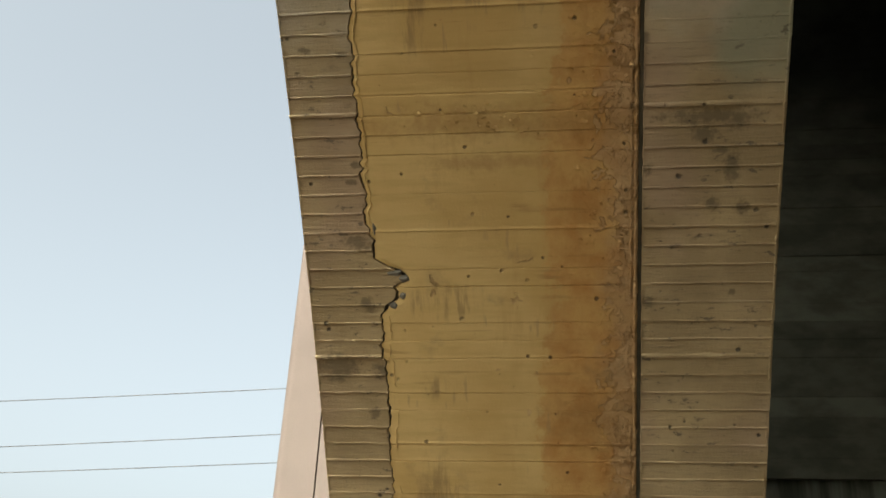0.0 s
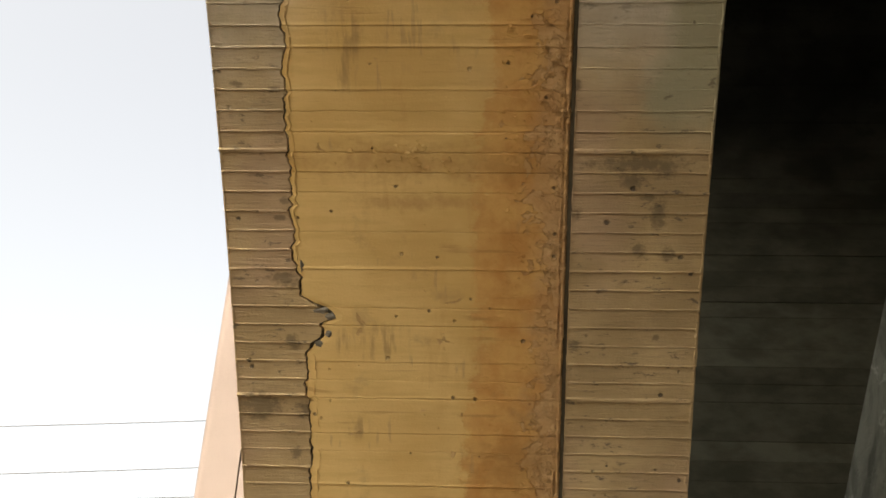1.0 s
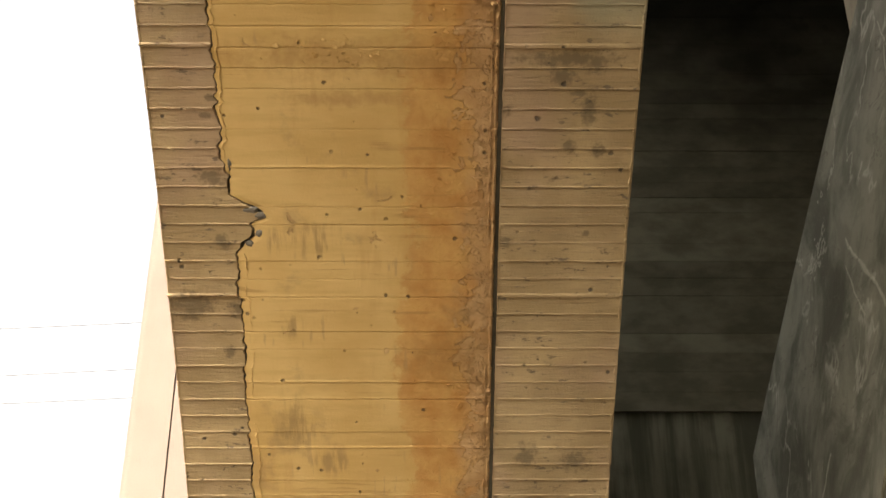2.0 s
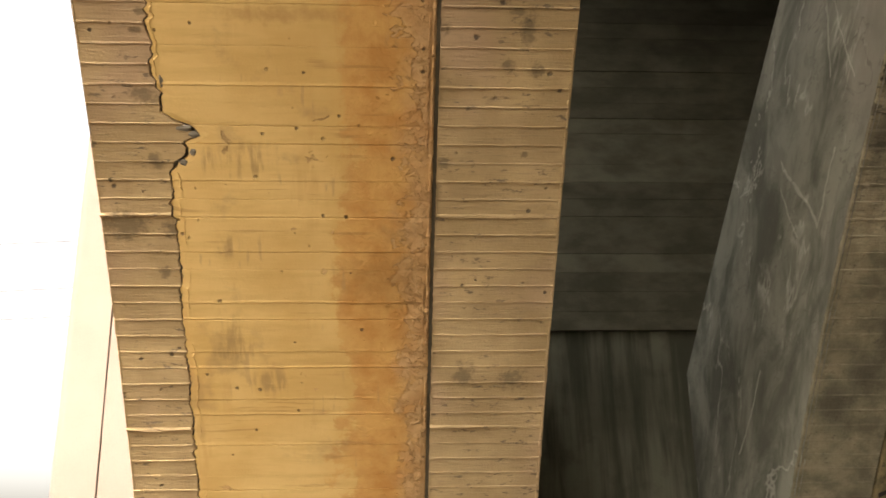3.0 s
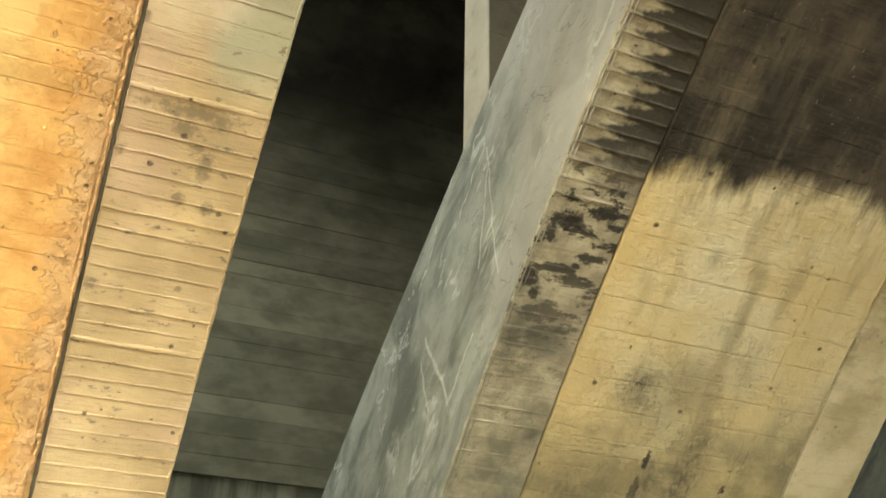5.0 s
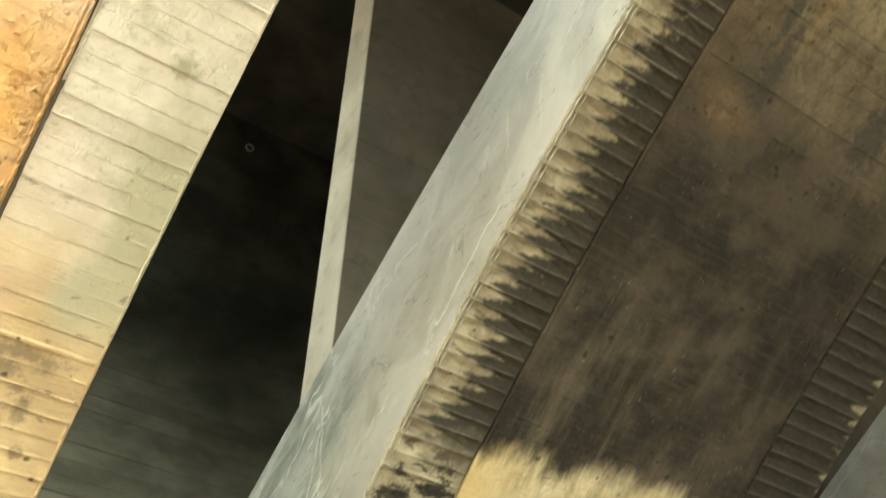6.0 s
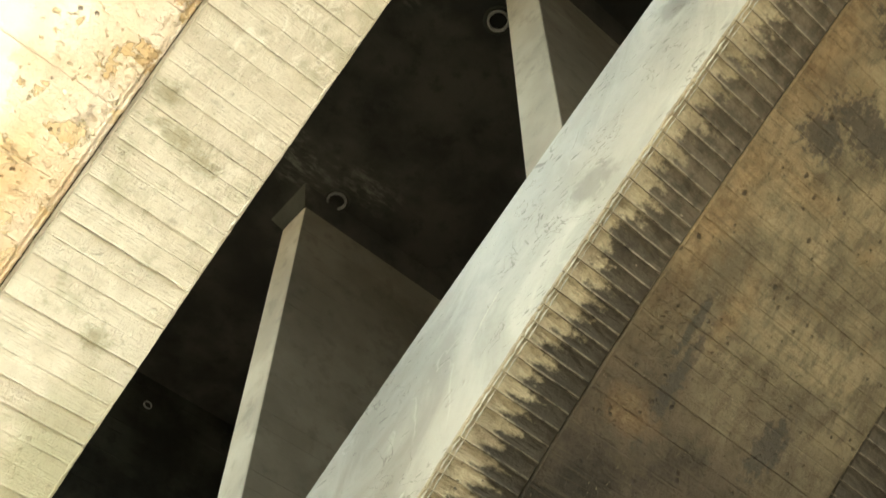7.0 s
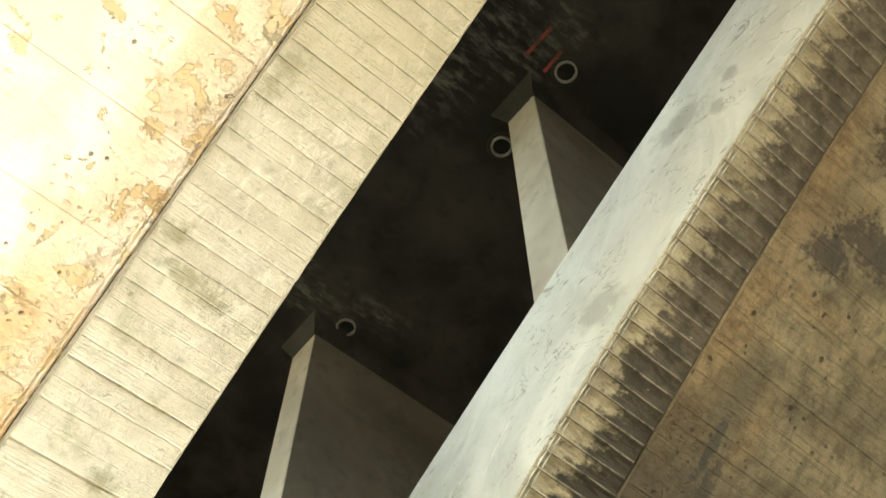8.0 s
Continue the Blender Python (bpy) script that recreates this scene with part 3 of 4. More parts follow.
MAT_RED = plain("faded_red_paint", (0.20, 0.04, 0.028), (0.07, 0.03, 0.024), 9.0, 0.7)
MAT_MORTAR = plain("grey_mortar", (0.16, 0.15, 0.125), (0.24, 0.225, 0.19), 20.0, 0.95, 60.0, 0.8)
MAT_TAR = plain("black_tar_paint", (0.018, 0.017, 0.015), (0.034, 0.031, 0.026), 14.0, 0.75)
MAT_WIRE = plain("weathered_cable", (0.10, 0.10, 0.10), (0.14, 0.14, 0.14), 2.0, 0.6)

# ---- the arch in numbers ----
H = 1.6                                   # height of the first eye over the ground
SPRING = 10.2                             # the abutment's face, where the ribs spring
CROWN = -9.3
DECK = H + 11.35                          # underside of the deck
L0, L1 = -1.660, 1.340                    # outer rib, across
R0, R1 = 3.307, 6.999                     # inner rib
T0, T1 = 8.97, 12.0                       # next rib
GROOVE_L, GROOVE_A, GROOVE_B = 0.496, 3.942, 6.313


def soffit(y):
    y = 2 * CROWN - y if y < CROWN else y
    u = y - 5
    if y >= 0:
        return H + 3.6031 - 0.87123 * u - 0.048104 * u * u - 0.0021834 * u ** 3
    return H + 7.0296 - 0.5539 * y - 0.0298 * y * y


def slope(y):
    return (soffit(y + 0.01) - soffit(y - 0.01)) / 0.02


def top(y):
    y = 2 * CROWN - y if y < CROWN else y
    return H + 8.544 - 0.5268 * y - (0.00999 if y >= 0 else 0.0285) * y * y


def part(name, bm, material, parent=None, label=""):
    me = bpy.data.meshes.new(name)
    bm.normal_update()
    bm.to_mesh(me)
    bm.free()
    me.materials.append(material)
    ob = new(name, me)
    if parent:
        ob.parent = parent
        ob.matrix_parent_inverse = parent.matrix_basis.inverted()
    return tagged(ob, label) if label else ob


def box(bm, x0, x1, y0, y1, z0, z1, bevel=0.0):
    v = [bm.verts.new((x, y, z)) for z in (z0, z1) for y in (y0, y1) for x in (x0, x1)]
    fs = [bm.faces.new([v[i] for i in f]) for f in ((0, 2, 3, 1), (4, 5, 7, 6), (0, 1, 5, 4), (2, 6, 7, 3), (0, 4, 6, 2), (1, 3, 7, 5))]
    if bevel:
        es = {e for f in fs for e in f.edges}
        bmesh.ops.bevel(bm, geom=list(es), offset=bevel, segments=2, affect="EDGES", profile=0.5)


def thing(name, x, y, z, label, category, group="", kind=""):
    ob = new(name)
    ob.location = (x, y, z)
    return tagged(ob, label, category, group, kind)


# ---- ribs ----
BOARD = 0.1276                            # width of a form board along the arch


def stations(first, lo, hi):
    """Places along the arch, one board apart, through y = first."""
    ys, y = [first], first
    while y < hi:
        y += BOARD / math.hypot(1, slope(y))
        ys.append(y)
    y = first
    while y > lo:
        y -= BOARD / math.hypot(1, slope(y))
        ys.insert(0, y)
    return ys


YS = stations(6.32, -2.6, SPRING - 0.1)
LIP = ([i for i, y in enumerate(YS) if abs(y - 6.32) < 0.02][0] - 1) % 13
DEEP = 0.03                               # depth of the facing over the core


def frame_at(x, y, lift=0.0):
    """The pose of a facing piece: its y runs along the arch, its z into the rib."""
    k = slope(y)
    n = math.hypot(1, k)
    m = Matrix(((1, 0, 0), (0, 1 / n, -k / n), (0, k / n, 1 / n))).to_4x4()
    return Matrix.Translation((x, y, soffit(y))) @ m @ Matrix.Translation((0, 0, lift))


def rib_body(x0, x1, parent):
    bm = bmesh.new()
    rings = []
    n = 140
    for i in range(n + 1):
        y = SPRING + 0.2 - (SPRING - CROWN + 0.2) * 2 * i / n
        k = math.hypot(1, slope(y))
        b = soffit(y) + (DEEP * k if y > -2.6 else 0)
        t = top(y)
        rings.append([bm.verts.new(p) for p in ((x0, y, b), (x1, y, b), (x1, y, t - 0.02), (x1 - 0.02, y, t), (x0 + 0.02, y, t), (x0, y, t - 0.02))])
    for a, b in zip(rings, rings[1:]):
        for k in range(6):
            f = bm.faces.new((a[k], a[(k + 1) % 6], b[(k + 1) % 6], b[k]))
            f.material_index = 1 if k == 0 else 0
    bm.faces.new(rings[0])
    bm.faces.new(rings[-1][::-1])
    bmesh.ops.recalc_face_normals(bm, faces=bm.faces)
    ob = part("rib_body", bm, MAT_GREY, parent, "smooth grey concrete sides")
    ob.data.materials.append(MAT_CORE)
    return ob


def board_mesh(w, rng, lip=False, right=None, soft=1.0, dish=0.0):
    """A board's imprint, w wide; right(j): how far its last edge reaches, for a broken end."""
    nx = 7
    half = BOARD / 2 - 0.0012 * soft
    verts, faces = [], []
    prof = [(-half, 0.0025), (-half + 0.003, 0.0), (half - 0.012, rng.uniform(-0.001, 0.001)), (half - 0.008, -0.0075 * soft), (half - 0.002, -0.006 * soft), (half, 0.004 * soft)]
    if lip:
        prof = [(-half, 0.004), (-half + 0.004, 0.001), (half - 0.030, 0.0), (half - 0.020, -0.017), (half - 0.004, -0.014), (half, 0.002)]
    if dish:
        prof[2:2] = [(-half * 0.55, dish * 0.7), (-half * 0.1, dish), (half * 0.4, dish * 0.75)]
    if right is not None:
        a, b = prof[1], prof[2]
        prof[2:2] = [(a[0] + (b[0] - a[0]) * q / 7, a[1] + (b[1] - a[1]) * q / 7) for q in range(1, 7)]
    for i in range(nx + 1):
        for j, (py, pz) in enumerate(prof):
            r = w / 2 if right is None else right((py + half) / (2 * half))
            low = 0.35 if lip and right is None and i > nx * 0.62 and pz < -0.01 else 1.0
            px = -w / 2 + (w / 2 + r) * i / nx
            end = rng.uniform(-0.0022, 0.0022) if i in (0, nx) and right is None else 0
            verts.append((px + end, py + rng.uniform(-0.0012, 0.0012), pz * low * rng.uniform(0.4, 1.25) + rng.uniform(-0.0008, 0.0008)))
    m = len(prof)
    for i in range(nx):
        for j in range(m - 1):
            a = i * m + j
            faces.append((a, a + 1, a + m + 1, a + m))
    # walls back to the core
    ring = [j for j in range(m)] + [i * m + m - 1 for i in range(1, nx + 1)] + [nx * m + j for j in range(m - 2, -1, -1)] + [i * m for i in range(nx - 1, 0, -1)]
    base = len(verts)
    for k in ring:
        verts.append((verts[k][0], verts[k][1], DEEP + 0.004))
    for a in range(len(ring)):
        b = (a + 1) % len(ring)
        faces.append((ring[b], ring[a], base + a, base + b))
    me = bpy.data.meshes.new("edge_board")
    me.from_pydata(verts, [], faces)
    return me


def place(name, me, m, parent, mat):
    if not me.materials:
        me.materials.append(mat)
    ob = new(name, me)
    ob.parent = parent
    ob.matrix_parent_inverse = parent.matrix_basis.inverted()
    ob.matrix_basis = m
    return ob


def ragged(y):
    """Where the ochre coat of the outer rib breaks off, across."""
    e = -1.21 + 0.02 * math.tanh((y - 5.8) * 6) + 0.03 * noise.noise((y * 2.1, 3.0, 0.0)) + 0.026 * noise.noise((y * 9.0, 7.0, 0.0)) + 0.026 * noise.noise((y * 34.0, 1.0, 0.0))
    block = 1 / (1 + math.exp(-(y - 5.845) * 70)) - 1 / (1 + math.exp(-(y - 6.045) * 60))
    return e + 0.115 * block + 0.075 * math.exp(-((y - 5.905) / 0.03) ** 2)


def crack(y):
    """Half the width of the open joint along that edge."""
    return 0.0035 + 0.014 * abs(noise.noise((y * 6.0, 0.0, 4.0))) + 0.018 * math.exp(-((y - 5.89) / 0.05) ** 2) + 0.012 * math.exp(-((y - 6.03) / 0.04) ** 2)


def edge_strip(x0, x1, parent, mat, seed, broken=False):
    rng = random.Random(seed)
    dish = 0.0 if mat == MAT_BOARD else 0.012
    flat = [board_mesh(x1 - x0, rng, False, None, rng.uniform(0.3, 0.8)) for _ in range(6)]
    kinds = [board_mesh(x1 - x0, rng, False, None, 1.0, dish * rng.uniform(0.5, 1.2)) for _ in range(9)]
    lips = [board_mesh(x1 - x0, rng, True) for _ in range(2)]
    ridged = [board_mesh(x1 - x0, rng, False, None, rng.uniform(0.15, 0.6)) for _ in range(5)]
    for i, (a, b) in enumerate(zip(YS, YS[1:])):
        y = (a + b) / 2
        m = frame_at((x0 + x1) / 2, y, rng.uniform(-0.002, 0.002))
        joint = i % 13 == LIP
        if broken:
            xm, dy = (x0 + x1) / 2, b - a
            me = board_mesh(x1 - x0, rng, joint, lambda s, y=a, d=dy, c=xm: ragged(y + d * s) - crack(y + d * s) - c)
        else:
            me = rng.choice(flat if y > 5.1 and mat != MAT_BOARD else lips if joint and y > 4 else ridged if y < 4.9 and mat == MAT_BOARD and rng.random() < 0.93 else kinds)
        place("edge_board", me, m, parent, mat)


def panel(x0, x1, parent, mat, seed, broken=False, wide=(1, 2)):
    """The middle of a rib's underside, in fields a few boards wide."""
    rng = random.Random(seed)
    i = 0
    while i < len(YS) - 1:
        k = rng.randint(*wide) + (rng.randint(2, 4) if broken and YS[i] < 3.9 else 0)
        k = min(k, len(YS) - 1 - i)
        a, b = YS[i], YS[i + k]
        i += k
        ym, n = (a + b) / 2, math.hypot(1, slope((a + b) / 2))
        xm = (x0 + x1) / 2
        inv = frame_at(xm, ym).inverted()
        nx, ny = 26, (7 * k if broken else 3 * k) + 2
        lift = rng.uniform(-0.0025, 0.001)
        fin = rng.choice((0.0, 0.0, 0.001, 0.0015, 0.0025, 0.0035)) * rng.uniform(0.6, 1.2)
        edge = rng.choice((0.0006, 0.001, 0.0018, 0.0035) if broken else (0.0006, 0.0015, 0.0025, 0.0040))
        edge *= 1.7 if a > 5 and not broken else 1.0
        verts, faces = [], []
        for jy in range(ny + 1):
            s = (jy - 1) / (ny - 2)
            s = 0.0 if jy == 0 else 1.0 if jy == ny else 0.009 / (b - a) / n + s * (1 - 0.018 / (b - a) / n)
            y = a + (b - a) * s
            if jy == 0:
                y += 0.0004
            if jy == ny:
                y -= 0.0004
            left = ragged(y) + crack(y) if broken else x0 + 0.003 * noise.noise((y * 12, seed, 0))
            right = x1 + 0.004 * noise.noise((y * 14, seed + 5, 0)) + 0.003 * noise.noise((y * 40, seed + 5, 0))
            for jx in range(nx + 1):
                x = left + (right - left) * jx / nx
                p = inv @ Vector((x, y, soffit(y)))
                p.z += lift + 0.004 * noise.noise((x * 2.3, y * 2.3, seed)) - (fin if jy == ny - 1 else 0) + (edge if jy in (0, ny) else 0)
                p.z += 0.006 if jx in (0, nx) else 0
                verts.append(p)
        w = nx + 1
        for jy in range(ny):
            for jx in range(nx):
                c = jy * w + jx
                faces.append((c, c + w, c + w + 1, c + 1))
        ring = list(range(w)) + [r * w + nx for r in range(1, ny + 1)] + [ny * w + c for c in range(nx - 1, -1, -1)] + [r * w for r in range(ny - 1, 0, -1)]
        base = len(verts)
        for r in ring:
            verts.append((verts[r][0], verts[r][1], DEEP + 0.01))
        for q in range(len(ring)):
            e = (q + 1) % len(ring)
            faces.append((ring[q], ring[e], base + e, base + q))
        me = bpy.data.meshes.new("panel_board")
        me.from_pydata(verts, [], faces)
        place("panel_board", me, frame_at(xm, ym), parent, mat)


RIBS = "concrete arch ribs"
outer = thing("arch_rib", (L0 + L1) / 2, SPRING, soffit(SPRING), "concrete arch rib with cracked ochre-painted underside", "arch rib", RIBS)
inner = thing("arch_rib", (R0 + R1) / 2, SPRING, soffit(SPRING), "concrete arch rib with soot-blackened cream underside", "arch rib", RIBS)
third = thing("arch_rib", (T0 + T1) / 2, SPRING, soffit(SPRING), "plain grey concrete arch rib beside the sooted one", "arch rib", RIBS)
rib_body(L0, L1, outer)
rib_body(R0, R1, inner)
rib_body(T0, T1, third)


# ---- columns on the ribs, with flared heads ----
def column(x0, x1, y0, y1, foot, label):
    ob = thing("spandrel_column", (x0 + x1) / 2, (y0 + y1) / 2, foot, label, "column", "columns between rib and deck")
    head_z = DECK - 0.27
    bm = bmesh.new()
    box(bm, x0, x1, y0, y1, foot, head_z, 0.018)
    part("shaft", bm, MAT_COLUMN, ob)
    # front boards coloured darker than the shaft, to stand for the front's shade
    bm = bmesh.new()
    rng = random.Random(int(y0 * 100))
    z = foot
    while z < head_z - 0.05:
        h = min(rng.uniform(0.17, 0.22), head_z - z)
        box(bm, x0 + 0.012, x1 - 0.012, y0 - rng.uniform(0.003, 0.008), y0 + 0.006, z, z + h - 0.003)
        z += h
    part("front_face", bm, MAT_FRONT, ob, "board-marked front face with its shade painted in")
    bm = bmesh.new()
    e = 0.13
    lo = [bm.verts.new(p) for p in ((x0, y0, head_z), (x1, y0, head_z), (x1, y1, head_z), (x0, y1, head_z))]
    hi = [bm.verts.new(p) for p in ((x0 - e, y0 - e, DECK), (x1 + e, y0 - e, DECK), (x1 + e, y1 + e, DECK), (x0 - e, y1 + e, DECK))]
    bm.faces.new(lo[::-1])
    bm.faces.new(hi)
    # left face painted paler as the lit side, the others near black as shade
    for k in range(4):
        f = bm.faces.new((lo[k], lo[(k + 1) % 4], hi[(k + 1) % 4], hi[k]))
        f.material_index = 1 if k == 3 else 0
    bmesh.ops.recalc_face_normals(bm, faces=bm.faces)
    head = part("head", bm, MAT_DECK, ob, "dark flared head with a paler painted left side")
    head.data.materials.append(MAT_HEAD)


for x0, x1 in ((L0, L1), (R0, R1), (T0, T1)):
    for y0, y1 in ((6.10, 6.58), (1.99, 2.42), (-2.1, -1.65)):
        column(x0 + 0.004, x1 - 0.004, y0, y1, top(y1) - 0.25, "pale concrete column standing on an arch rib")


# ---- deck, abutment, ground ----
def slab(name, x0, x1, y0, y1, z0, z1, mat, label="", category="", kind="structure", bevel=0.0):
    bm = bmesh.new()
    box(bm, x0, x1, y0, y1, z0, z1, bevel)
    return tagged(part(name, bm, mat), label, category, "", kind)


# deck and walls reach unseen to x = 30, added to darken the gaps
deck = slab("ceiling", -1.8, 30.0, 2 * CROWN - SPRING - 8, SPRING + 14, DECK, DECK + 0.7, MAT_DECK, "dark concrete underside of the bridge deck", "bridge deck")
# never in view: closes the other end and cuts light from behind
far_wall = slab("wall_far", -2.9, 30.0, 2 * CROWN - SPRING - 8, 2 * CROWN - SPRING, -0.5, DECK - 0.01, MAT_STREAK, "plain concrete abutment added unseen behind the camera", "wall")

LEDGE = H + 2.55                          # the board-marked part of the wall starts here
wall = slab("wall_abutment", -1.3, 30.0, SPRING + 0.012, SPRING + 14, -0.5, DECK - 0.01, MAT_STREAK, "dark water-streaked concrete abutment between the ribs", "wall")


# pier beside the outer rib, its outer corner rounded, with one upright joint
def pier():
    ob = thing("wall_pier", -2.1, SPRING, 0, "sunlit beige painted pier with an upright joint", "pier", "", "structure")
    for name, x0, x1, y0, r in (("outer_panel", -2.97, -2.590, SPRING, 0.10), ("inner_panel", -2.578, -1.305, SPRING + 0.01, 0.012)):
        bm = bmesh.new()
        lo, hi = [], []
        pts = [(x1, SPRING + 14), (x1, y0)]
        for k in range(9):
            a = math.pi / 2 * k / 8
            pts.append((x0 + r - r * math.sin(a), y0 + r - r * math.cos(a)))
        pts.append((x0, SPRING + 14))
        for x, y in pts:
            lean = 0.10 if x < -2.7 else 0.0
            lo.append(bm.verts.new((x - lean, y, -0.5)))
            hi.append(bm.verts.new((x, y, DECK - 0.01)))
        bm.faces.new(lo)
        bm.faces.new(hi[::-1])
        for k in range(len(pts)):
            j = (k + 1) % len(pts)
            bm.faces.new((lo[j], lo[k], hi[k], hi[j]))
        bmesh.ops.recalc_face_normals(bm, faces=bm.faces)
        part(name, bm, MAT_PIER, ob)


pier()
bm = bmesh.new()
for a, b in ((-3000, -60), (-60, 60), (60, 3000)):
    for c, d in ((-3000, -60), (-60, 60), (60, 3000)):
        bm.faces.new([bm.verts.new(p) for p in ((a, c, 0), (b, c, 0), (b, d, 0), (a, d, 0))])
tagged(part("ground", bm, MAT_GROUND), "dry dusty earth under the bridge", "ground", "", "structure")


# ---- drain pipes in the deck and the wall ----
def ring(bm, r0, r1, z0, z1, n=24):
    loops = []
    for r, z in ((r1, z1), (r1, z0 + 0.012), (r1 - 0.012, z0), (r0 + 0.012, z0), (r0, z0 + 0.012), (r0, z1)):
        loops.append([bm.verts.new((r * math.cos(2 * math.pi * k / n), r * math.sin(2 * math.pi * k / n), z)) for k in range(n)])
    for a, b in zip(loops, loops[1:]):
        for k in range(n):
            bm.faces.new((a[k], a[(k + 1) % n], b[(k + 1) % n], b[k]))
    bmesh.ops.recalc_face_normals(bm, faces=bm.faces)


def drain(m, size, label):
    ob = tagged(new("drain_pipe"), label, "pipe", "drain outlets")
    ob.matrix_basis = m
    bm = bmesh.new()
    ring(bm, 0.125 * size, 0.165 * size, -0.02, 0.06)
    c = part("collar", bm, MAT_HEAD, ob, "cast concrete collar")
    bm = bmesh.new()
    ring(bm, 0.096 * size, 0.120 * size, -0.05, 0.06)
    p = part("pipe", bm, MAT_PIPE, ob, "pale pipe end")
    for o in (c, p):
        o.matrix_parent_inverse = Matrix.Identity(4)


for x, y in ((3.64, 5.91), (3.49, 1.61), (3.53, 2.75)):
    drain(pose(x, y, DECK), 1.08, "round drain pipe end in the dark deck")
drain(pose(3.58, SPRING, H + 10.85, -90), 0.55, "small round pipe end in the abutment wall")


# ---- red paint marks on the deck ----
for x, y, l, a in ((3.02, 1.55, 0.42, 91), (3.30, 1.62, 0.30, 89)):
    bm = bmesh.new()
    n = 10
    lo = []
    for k in range(n + 1):
        u = -l / 2 + l * k / n
        w = 0.028 * (0.7 + 0.5 * abs(noise.noise((u * 18, x, y))))
        lo.append([bm.verts.new((u, v, z)) for v, z in ((-w, 0.002), (-w * 0.6, 0), (w * 0.6, 0), (w, 0.002))])
    for p, q in zip(lo, lo[1:]):
        for j in range(3):
            bm.faces.new((p[j], p[j + 1], q[j + 1], q[j]))
    ob = tagged(part("paint_mark", bm, MAT_RED), "faded red paint stroke on the dark deck", "paint mark", "red strokes")
    ob.matrix_basis = pose(x, y, DECK - 0.004, 0, 0, a)



# ---- black painted marks and an anchor hole on the sooted rib, near the springing ----
def tar_stroke(pts, half, seed):
    """A brushed stroke through pts (x, y) on the underside, with uneven edges."""
    bm = bmesh.new()
    rows = []
    for (xa, ya), (xb, yb) in zip(pts, pts[1:]):
        n = max(2, int(math.hypot(xb - xa, yb - ya) / 0.025))
        dx, dy = (xb - xa) / math.hypot(xb - xa, yb - ya), (yb - ya) / math.hypot(xb - xa, yb - ya)
        for i in range(n + 1):
            x, y = xa + (xb - xa) * i / n, ya + (yb - ya) * i / n
            w = half * (1 + 0.35 * noise.noise((x * 30, y * 30, seed)))
            rows.append([bm.verts.new((x - dy * k * w, y + dx * k * w, soffit(y + dx * k * w) - h)) for k, h in ((-1, 0.002), (-0.7, 0.006), (0.7, 0.006), (1, 0.002))])
    for a, b in zip(rows, rows[1:]):
        for j in range(3):
            bm.faces.new((a[j], a[j + 1], b[j + 1], b[j]))
    tagged(part("paint_mark", bm, MAT_TAR), "black tar stroke brushed on cream render", "paint mark", "black strokes")


def anchor_hole(x, y):
    ob = tagged(new("anchor_plate"), "blackened round anchor socket with a bare bolt", "anchor", "")
    ob.matrix_basis = frame_at(x, y, -0.002)
    for name, r0, r1, z0, z1, mat in (("socket_ring", 0.066, 0.108, -0.012, 0.02, MAT_TAR), ("cup", 0.026, 0.066, -0.003, 0.02, MAT_TAR), ("bolt", 0.004, 0.022, -0.016, 0.02, MAT_PIPE)):
        bm = bmesh.new()
        ring(bm, r0, r1, z0, z1, 20)
        part(name, bm, mat, ob).matrix_parent_inverse = Matrix.Identity(4)


tar_stroke(((4.225, 7.715), (4.245, 7.96)), 0.062, 1)
tar_stroke(((4.29, 7.80), (4.58, 7.815)), 0.020, 2)
tar_stroke(((4.575, 7.80), (4.60, 7.98)), 0.024, 3)
tar_stroke(((3.99, 7.86), (4.19, 7.79)), 0.014, 4)
anchor_hole(4.815, 7.792)

# ---- cables far behind ----
for z0, k in ((20.6, 0.046), (17.6, 0.051), (15.8, 0.045)):
    bm = bmesh.new()
    n, loops = 40, []
    for i in range(n + 1):
        x = -110 + 150 * i / n
        z = H + z0 + k * (x + 17.8) + 0.00025 * (x + 27) ** 2
        loops.append([bm.verts.new((x, 60 + 0.03 * math.cos(j * math.tau / 5), z + 0.03 * math.sin(j * math.tau / 5))) for j in range(5)])
    for a, b in zip(loops, loops[1:]):
        for j in range(5):
            bm.faces.new((a[j], a[(j + 1) % 5], b[(j + 1) % 5], b[j]))
    tagged(part("overhead_cable", bm, MAT_WIRE), "thin dark overhead cable against the hazy sky", "cable", "overhead cables")

# ---- facing pieces: wall boards, then the boards of the ribs ----
rng = random.Random(5)
z = LEDGE
while z < DECK - 0.013:
    h = min(rng.uniform(0.185, 0.215) * rng.choice((1, 1, 1, 2)), DECK - 0.012 - z)
    h = DECK - 0.012 - z if DECK - 0.012 - z - h < 0.05 else h
    bm = bmesh.new()
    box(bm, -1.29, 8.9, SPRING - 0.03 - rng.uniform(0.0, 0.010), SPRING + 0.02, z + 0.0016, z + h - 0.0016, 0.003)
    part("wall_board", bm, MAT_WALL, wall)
    z += h



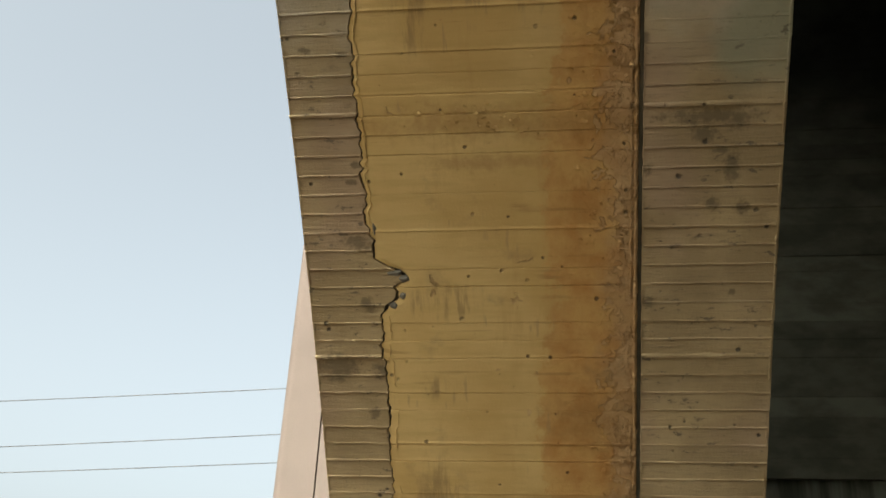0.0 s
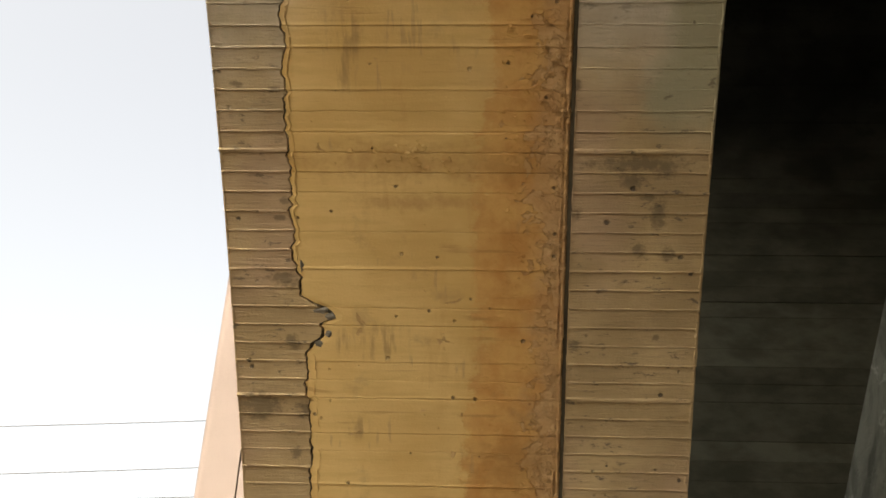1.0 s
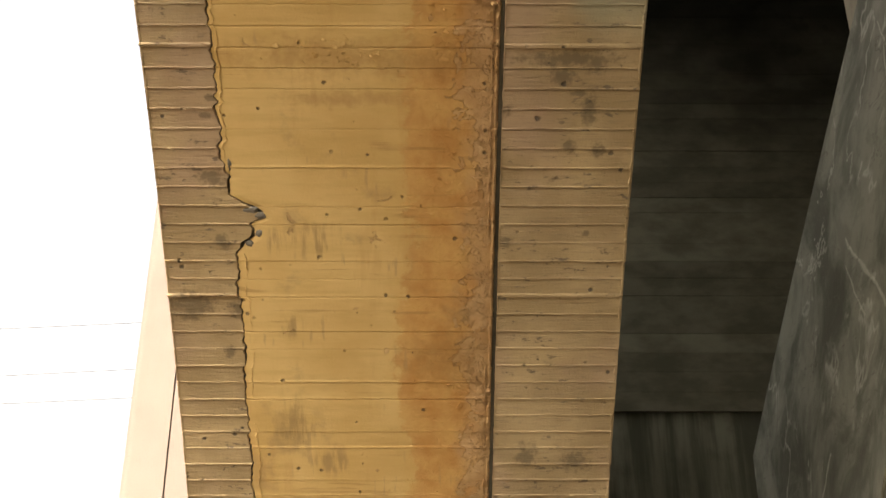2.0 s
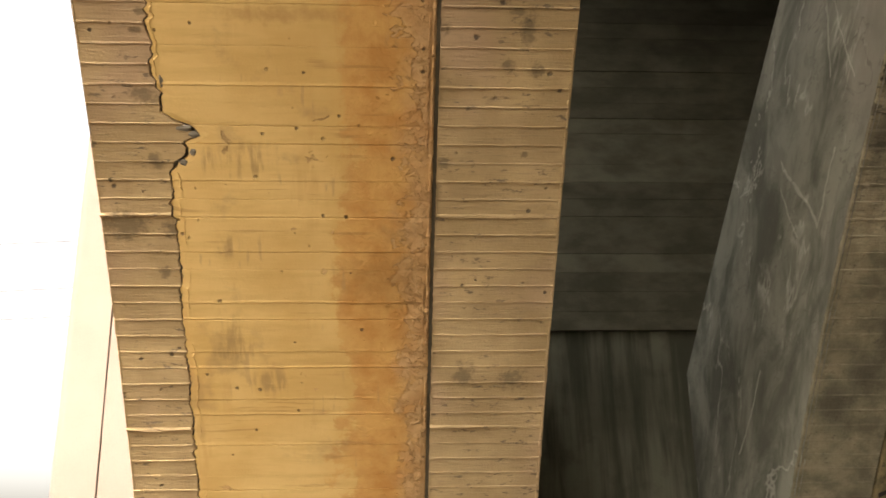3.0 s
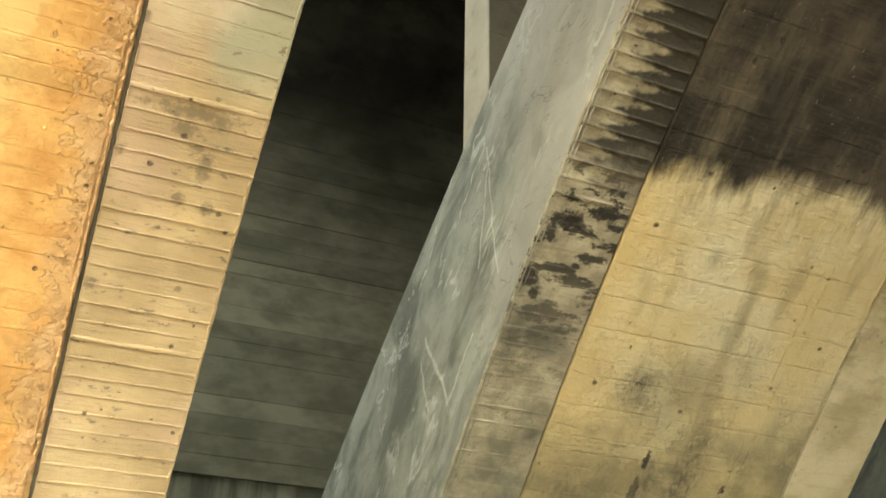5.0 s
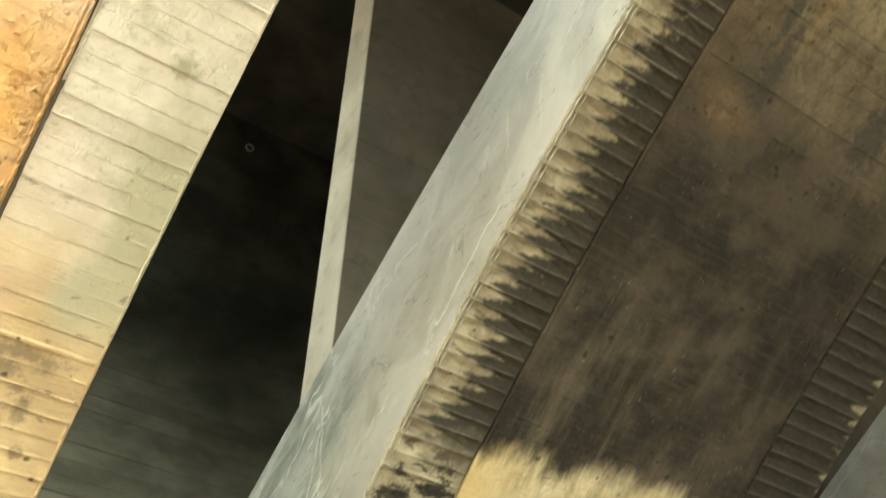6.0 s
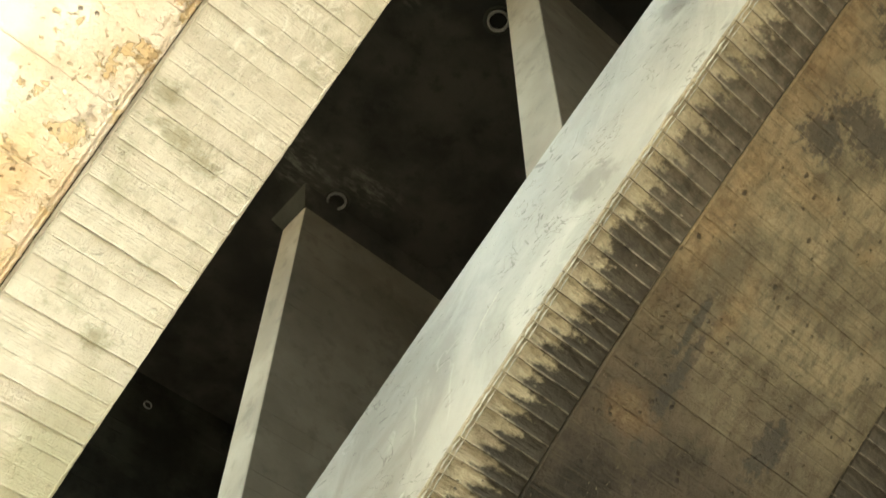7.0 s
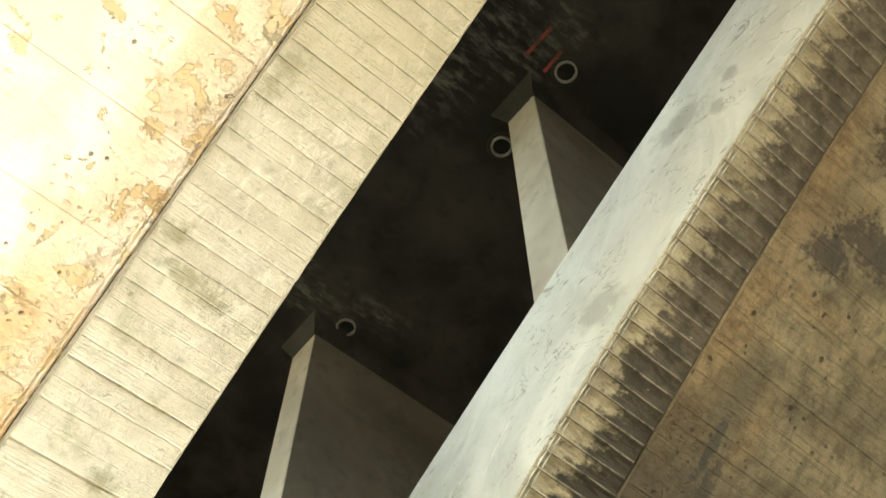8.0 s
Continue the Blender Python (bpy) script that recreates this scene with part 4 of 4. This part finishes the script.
def edge_lip(x, parent, mat, seed, size, lo=-2.6, hi=10.0):
    """A thin broken ridge left by the joint of two form panels."""
    rng = random.Random(seed)
    verts, faces, row = [], [], None
    y = lo
    while y < hi:
        gap = noise.noise((y * 1.9, seed, 0.5)) + 0.5 * noise.noise((y * 7.0, seed, 2.5)) < -0.28
        z0, k = soffit(y), math.hypot(1, slope(y))
        w, h = size * rng.uniform(0.5, 1.2), size * (0.1 if gap else rng.uniform(0.5, 1.3))
        xo = (x(y) if callable(x) else x) + 0.4 * size * rng.uniform(-1, 1)
        new_row = len(verts)
        for dx, dz in ((-w, 0.012), (-0.4 * w, -h), (0.4 * w, -h * 0.9), (w, 0.012)):
            verts.append((xo + dx, y, z0 + dz * k))
        if row is not None:
            for j in range(3):
                faces.append((row + j, row + j + 1, new_row + j + 1, new_row + j))
        row = new_row
        y += rng.uniform(0.010, 0.03)
    me = bpy.data.meshes.new("edge_lip")
    me.from_pydata(verts, [], faces)
    place("edge_lip", me, Matrix.Identity(4), parent, mat)


def loose_flakes(name, parent, mat, seed, n, xs, ys, size, proud):
    """Small curled scales that stand off the coat: one mesh, too many and too small to count."""
    rng = random.Random(seed)
    verts, faces = [], []
    while n > 0:
        x, y = rng.triangular(xs[0], xs[1], xs[2]), rng.uniform(*ys)
        if noise.noise((x * 2.2, y * 2.2, seed)) < -0.05:
            n -= 0.2
            continue
        n -= 1
        m = frame_at(x, y)
        r, k = rng.uniform(0.35, 1.0) ** 2 * size, rng.randint(5, 8)
        tilt, turn, lift = rng.uniform(0.2, 1.0) * proud, rng.uniform(0, math.tau), 0.001
        base = len(verts)
        for j in range(k):
            a = turn + math.tau * j / k
            q = r * rng.uniform(0.55, 1.25)
            px, py = q * math.cos(a) * 1.2, q * math.sin(a) * 0.8
            h = lift + max(0.0, math.cos(a - turn)) * tilt
            verts.append(m @ Vector((px, py, -h)))
        for j in range(k):
            v = verts[base + j]
            verts.append(m @ ((m.inverted() @ v) + Vector((0, 0, 0.0035 + 0.5 * tilt))))
        faces.append(tuple(range(base, base + k)))
        for j in range(k):
            i = (j + 1) % k
            faces.append((base + i, base + j, base + k + j, base + k + i))
    me = bpy.data.meshes.new(name)
    me.from_pydata(verts, [], faces)
    tagged(place(name, me, Matrix.Identity(4), parent, mat), "", "", "", "stuff")


loose_flakes("peeling_coat", outer, MAT_YELLOW, 51, 750, (0.02, 0.47, 0.45), (-1.0, 9.0), 0.026, 0.017)
loose_flakes("peeling_coat", outer, MAT_YELLOW, 52, 260, (-1.1, 0.46, 0.30), (-1.0, 4.4), 0.034, 0.014)
loose_flakes("peeling_coat", outer, MAT_YELLOW, 53, 160, (-1.1, 0.3, -0.3), (4.6, 8.5), 0.011, 0.006)
loose_flakes("peeling_coat", outer, MAT_YELLOW, 57, 90, (-0.95, 0.3, -0.3), (5.06, 5.20), 0.020, 0.012)
loose_flakes("soot_crust", inner, MAT_SOOT, 54, 420, (3.97, 6.2, 4.1), (-1.5, 6.5), 0.016, 0.010)
loose_flakes("soot_crust", inner, MAT_SOOT, 56, 420, (3.97, 4.5, 4.02), (0.3, 2.6), 0.013, 0.012)
loose_flakes("soot_crust", inner, MAT_TOOTH, 55, 160, (3.33, 3.9, 3.5), (-1.5, 7.5), 0.014, 0.008)


def mortar_lump(x, y, a, b, seed):
    bm = bmesh.new()
    bmesh.ops.create_icosphere(bm, subdivisions=2, radius=1.0)
    for v in bm.verts:
        q = 1 + 0.45 * noise.noise(v.co * 1.7 + Vector((seed, 0, 0)))
        v.co = Vector((v.co.x * a, v.co.y * b, v.co.z * 0.014)) * q
    ob = part("mortar_lump", bm, MAT_MORTAR, outer, "grey mortar plugged into the crack")
    ob.matrix_basis = frame_at(x, y, 0.008)


for k, (x, y, a, b) in enumerate(((-1.075, 5.885, 0.055, 0.022), (-1.02, 5.915, 0.035, 0.026), (-1.035, 6.0, 0.022, 0.028), (-1.10, 6.05, 0.03, 0.022), (-1.19, 5.66, 0.016, 0.05))):
    mortar_lump(x, y, a, b, k * 3.7)
edge_lip(R0 + 0.016, inner, MAT_GREY, 31, 0.007)
edge_lip(R0 + 0.050, inner, MAT_GREY, 32, 0.004)
edge_lip(GROOVE_L + 0.018, outer, MAT_BOARD, 33, 0.006)
edge_lip(GROOVE_L - 0.028, outer, MAT_YELLOW, 34, 0.014)
edge_lip(GROOVE_L - 0.055, outer, MAT_YELLOW, 40, 0.010)
edge_lip(lambda y: ragged(y) + 0.055 + 0.012 * noise.noise((y * 3.0, 8.0, 0.0)), outer, MAT_YELLOW, 41, 0.007, 6.1, 9.2)
edge_lip(lambda y: ragged(y) + 0.030 + 0.010 * noise.noise((y * 5.0, 2.0, 0.0)), outer, MAT_YELLOW, 42, 0.006, 3.6, 5.7)
edge_lip(L1 - 0.012, outer, MAT_BOARD, 43, 0.011)
edge_lip(L0 + 0.010, outer, MAT_BOARD, 35, 0.006)
edge_lip(GROOVE_A + 0.020, inner, MAT_SOOT, 36, 0.007)
edge_lip(GROOVE_B - 0.022, inner, MAT_SOOT, 37, 0.007)
edge_lip(5.72, inner, MAT_SOOT, 38, 0.006, 4.2, 8.5)
edge_lip(5.80, inner, MAT_SOOT, 39, 0.005, 4.2, 8.5)


def joint_filler(x, half, parent, mat, lo, hi, depth):
    """Mortar squeezed into the groove between two form panels, uneven and broken."""
    verts, faces, row = [], [], None
    n = int((hi - lo) / 0.03)
    for i in range(n + 1):
        y = lo + (hi - lo) * i / n
        k = math.hypot(1, slope(y))
        d = depth + 0.006 * noise.noise((y * 5.0, x, 0.0)) + 0.004 * noise.noise((y * 21.0, x, 0.0))
        here = len(verts)
        for dx, e in ((-half, -0.004), (-0.3 * half, 0.0), (0.35 * half, 0.001), (half, 0.007)):
            verts.append((x + dx, y, soffit(y) + (d + e) * k))
        verts.extend(((x + half, y, soffit(y) + 0.034 * k), (x - half, y, soffit(y) + 0.034 * k)))
        if row is not None:
            for j in range(6):
                faces.append((row + j, row + (j + 1) % 6, here + (j + 1) % 6, here + j))
        row = here
    me = bpy.data.meshes.new("joint_filler")
    me.from_pydata(verts, [], faces)
    tagged(place("joint_filler", me, Matrix.Identity(4), parent, mat), "crumbling mortar in the joint")


joint_filler(GROOVE_L + 0.003, 0.010, outer, MAT_BOARD, -2.5, 4.0, 0.010)
joint_filler(GROOVE_L, 0.013, outer, MAT_FRONT, 4.0, 9.9, 0.017)
joint_filler(GROOVE_A, 0.010, inner, MAT_FRONT, -2.5, 2.0, 0.012)
edge_strip(L0, -1.19, outer, MAT_BOARD, 11, True)
edge_strip(GROOVE_L + 0.014, L1, outer, MAT_BOARD, 12)
panel(-1.19, GROOVE_L - 0.014, outer, MAT_YELLOW, 13, True)
edge_strip(R0, GROOVE_A - 0.012, inner, MAT_TOOTH, 21)
edge_strip(GROOVE_B + 0.014, R1, inner, MAT_TOOTH2, 22)
panel(GROOVE_A + 0.010, GROOVE_B - 0.012, inner, MAT_SOOT, 23)
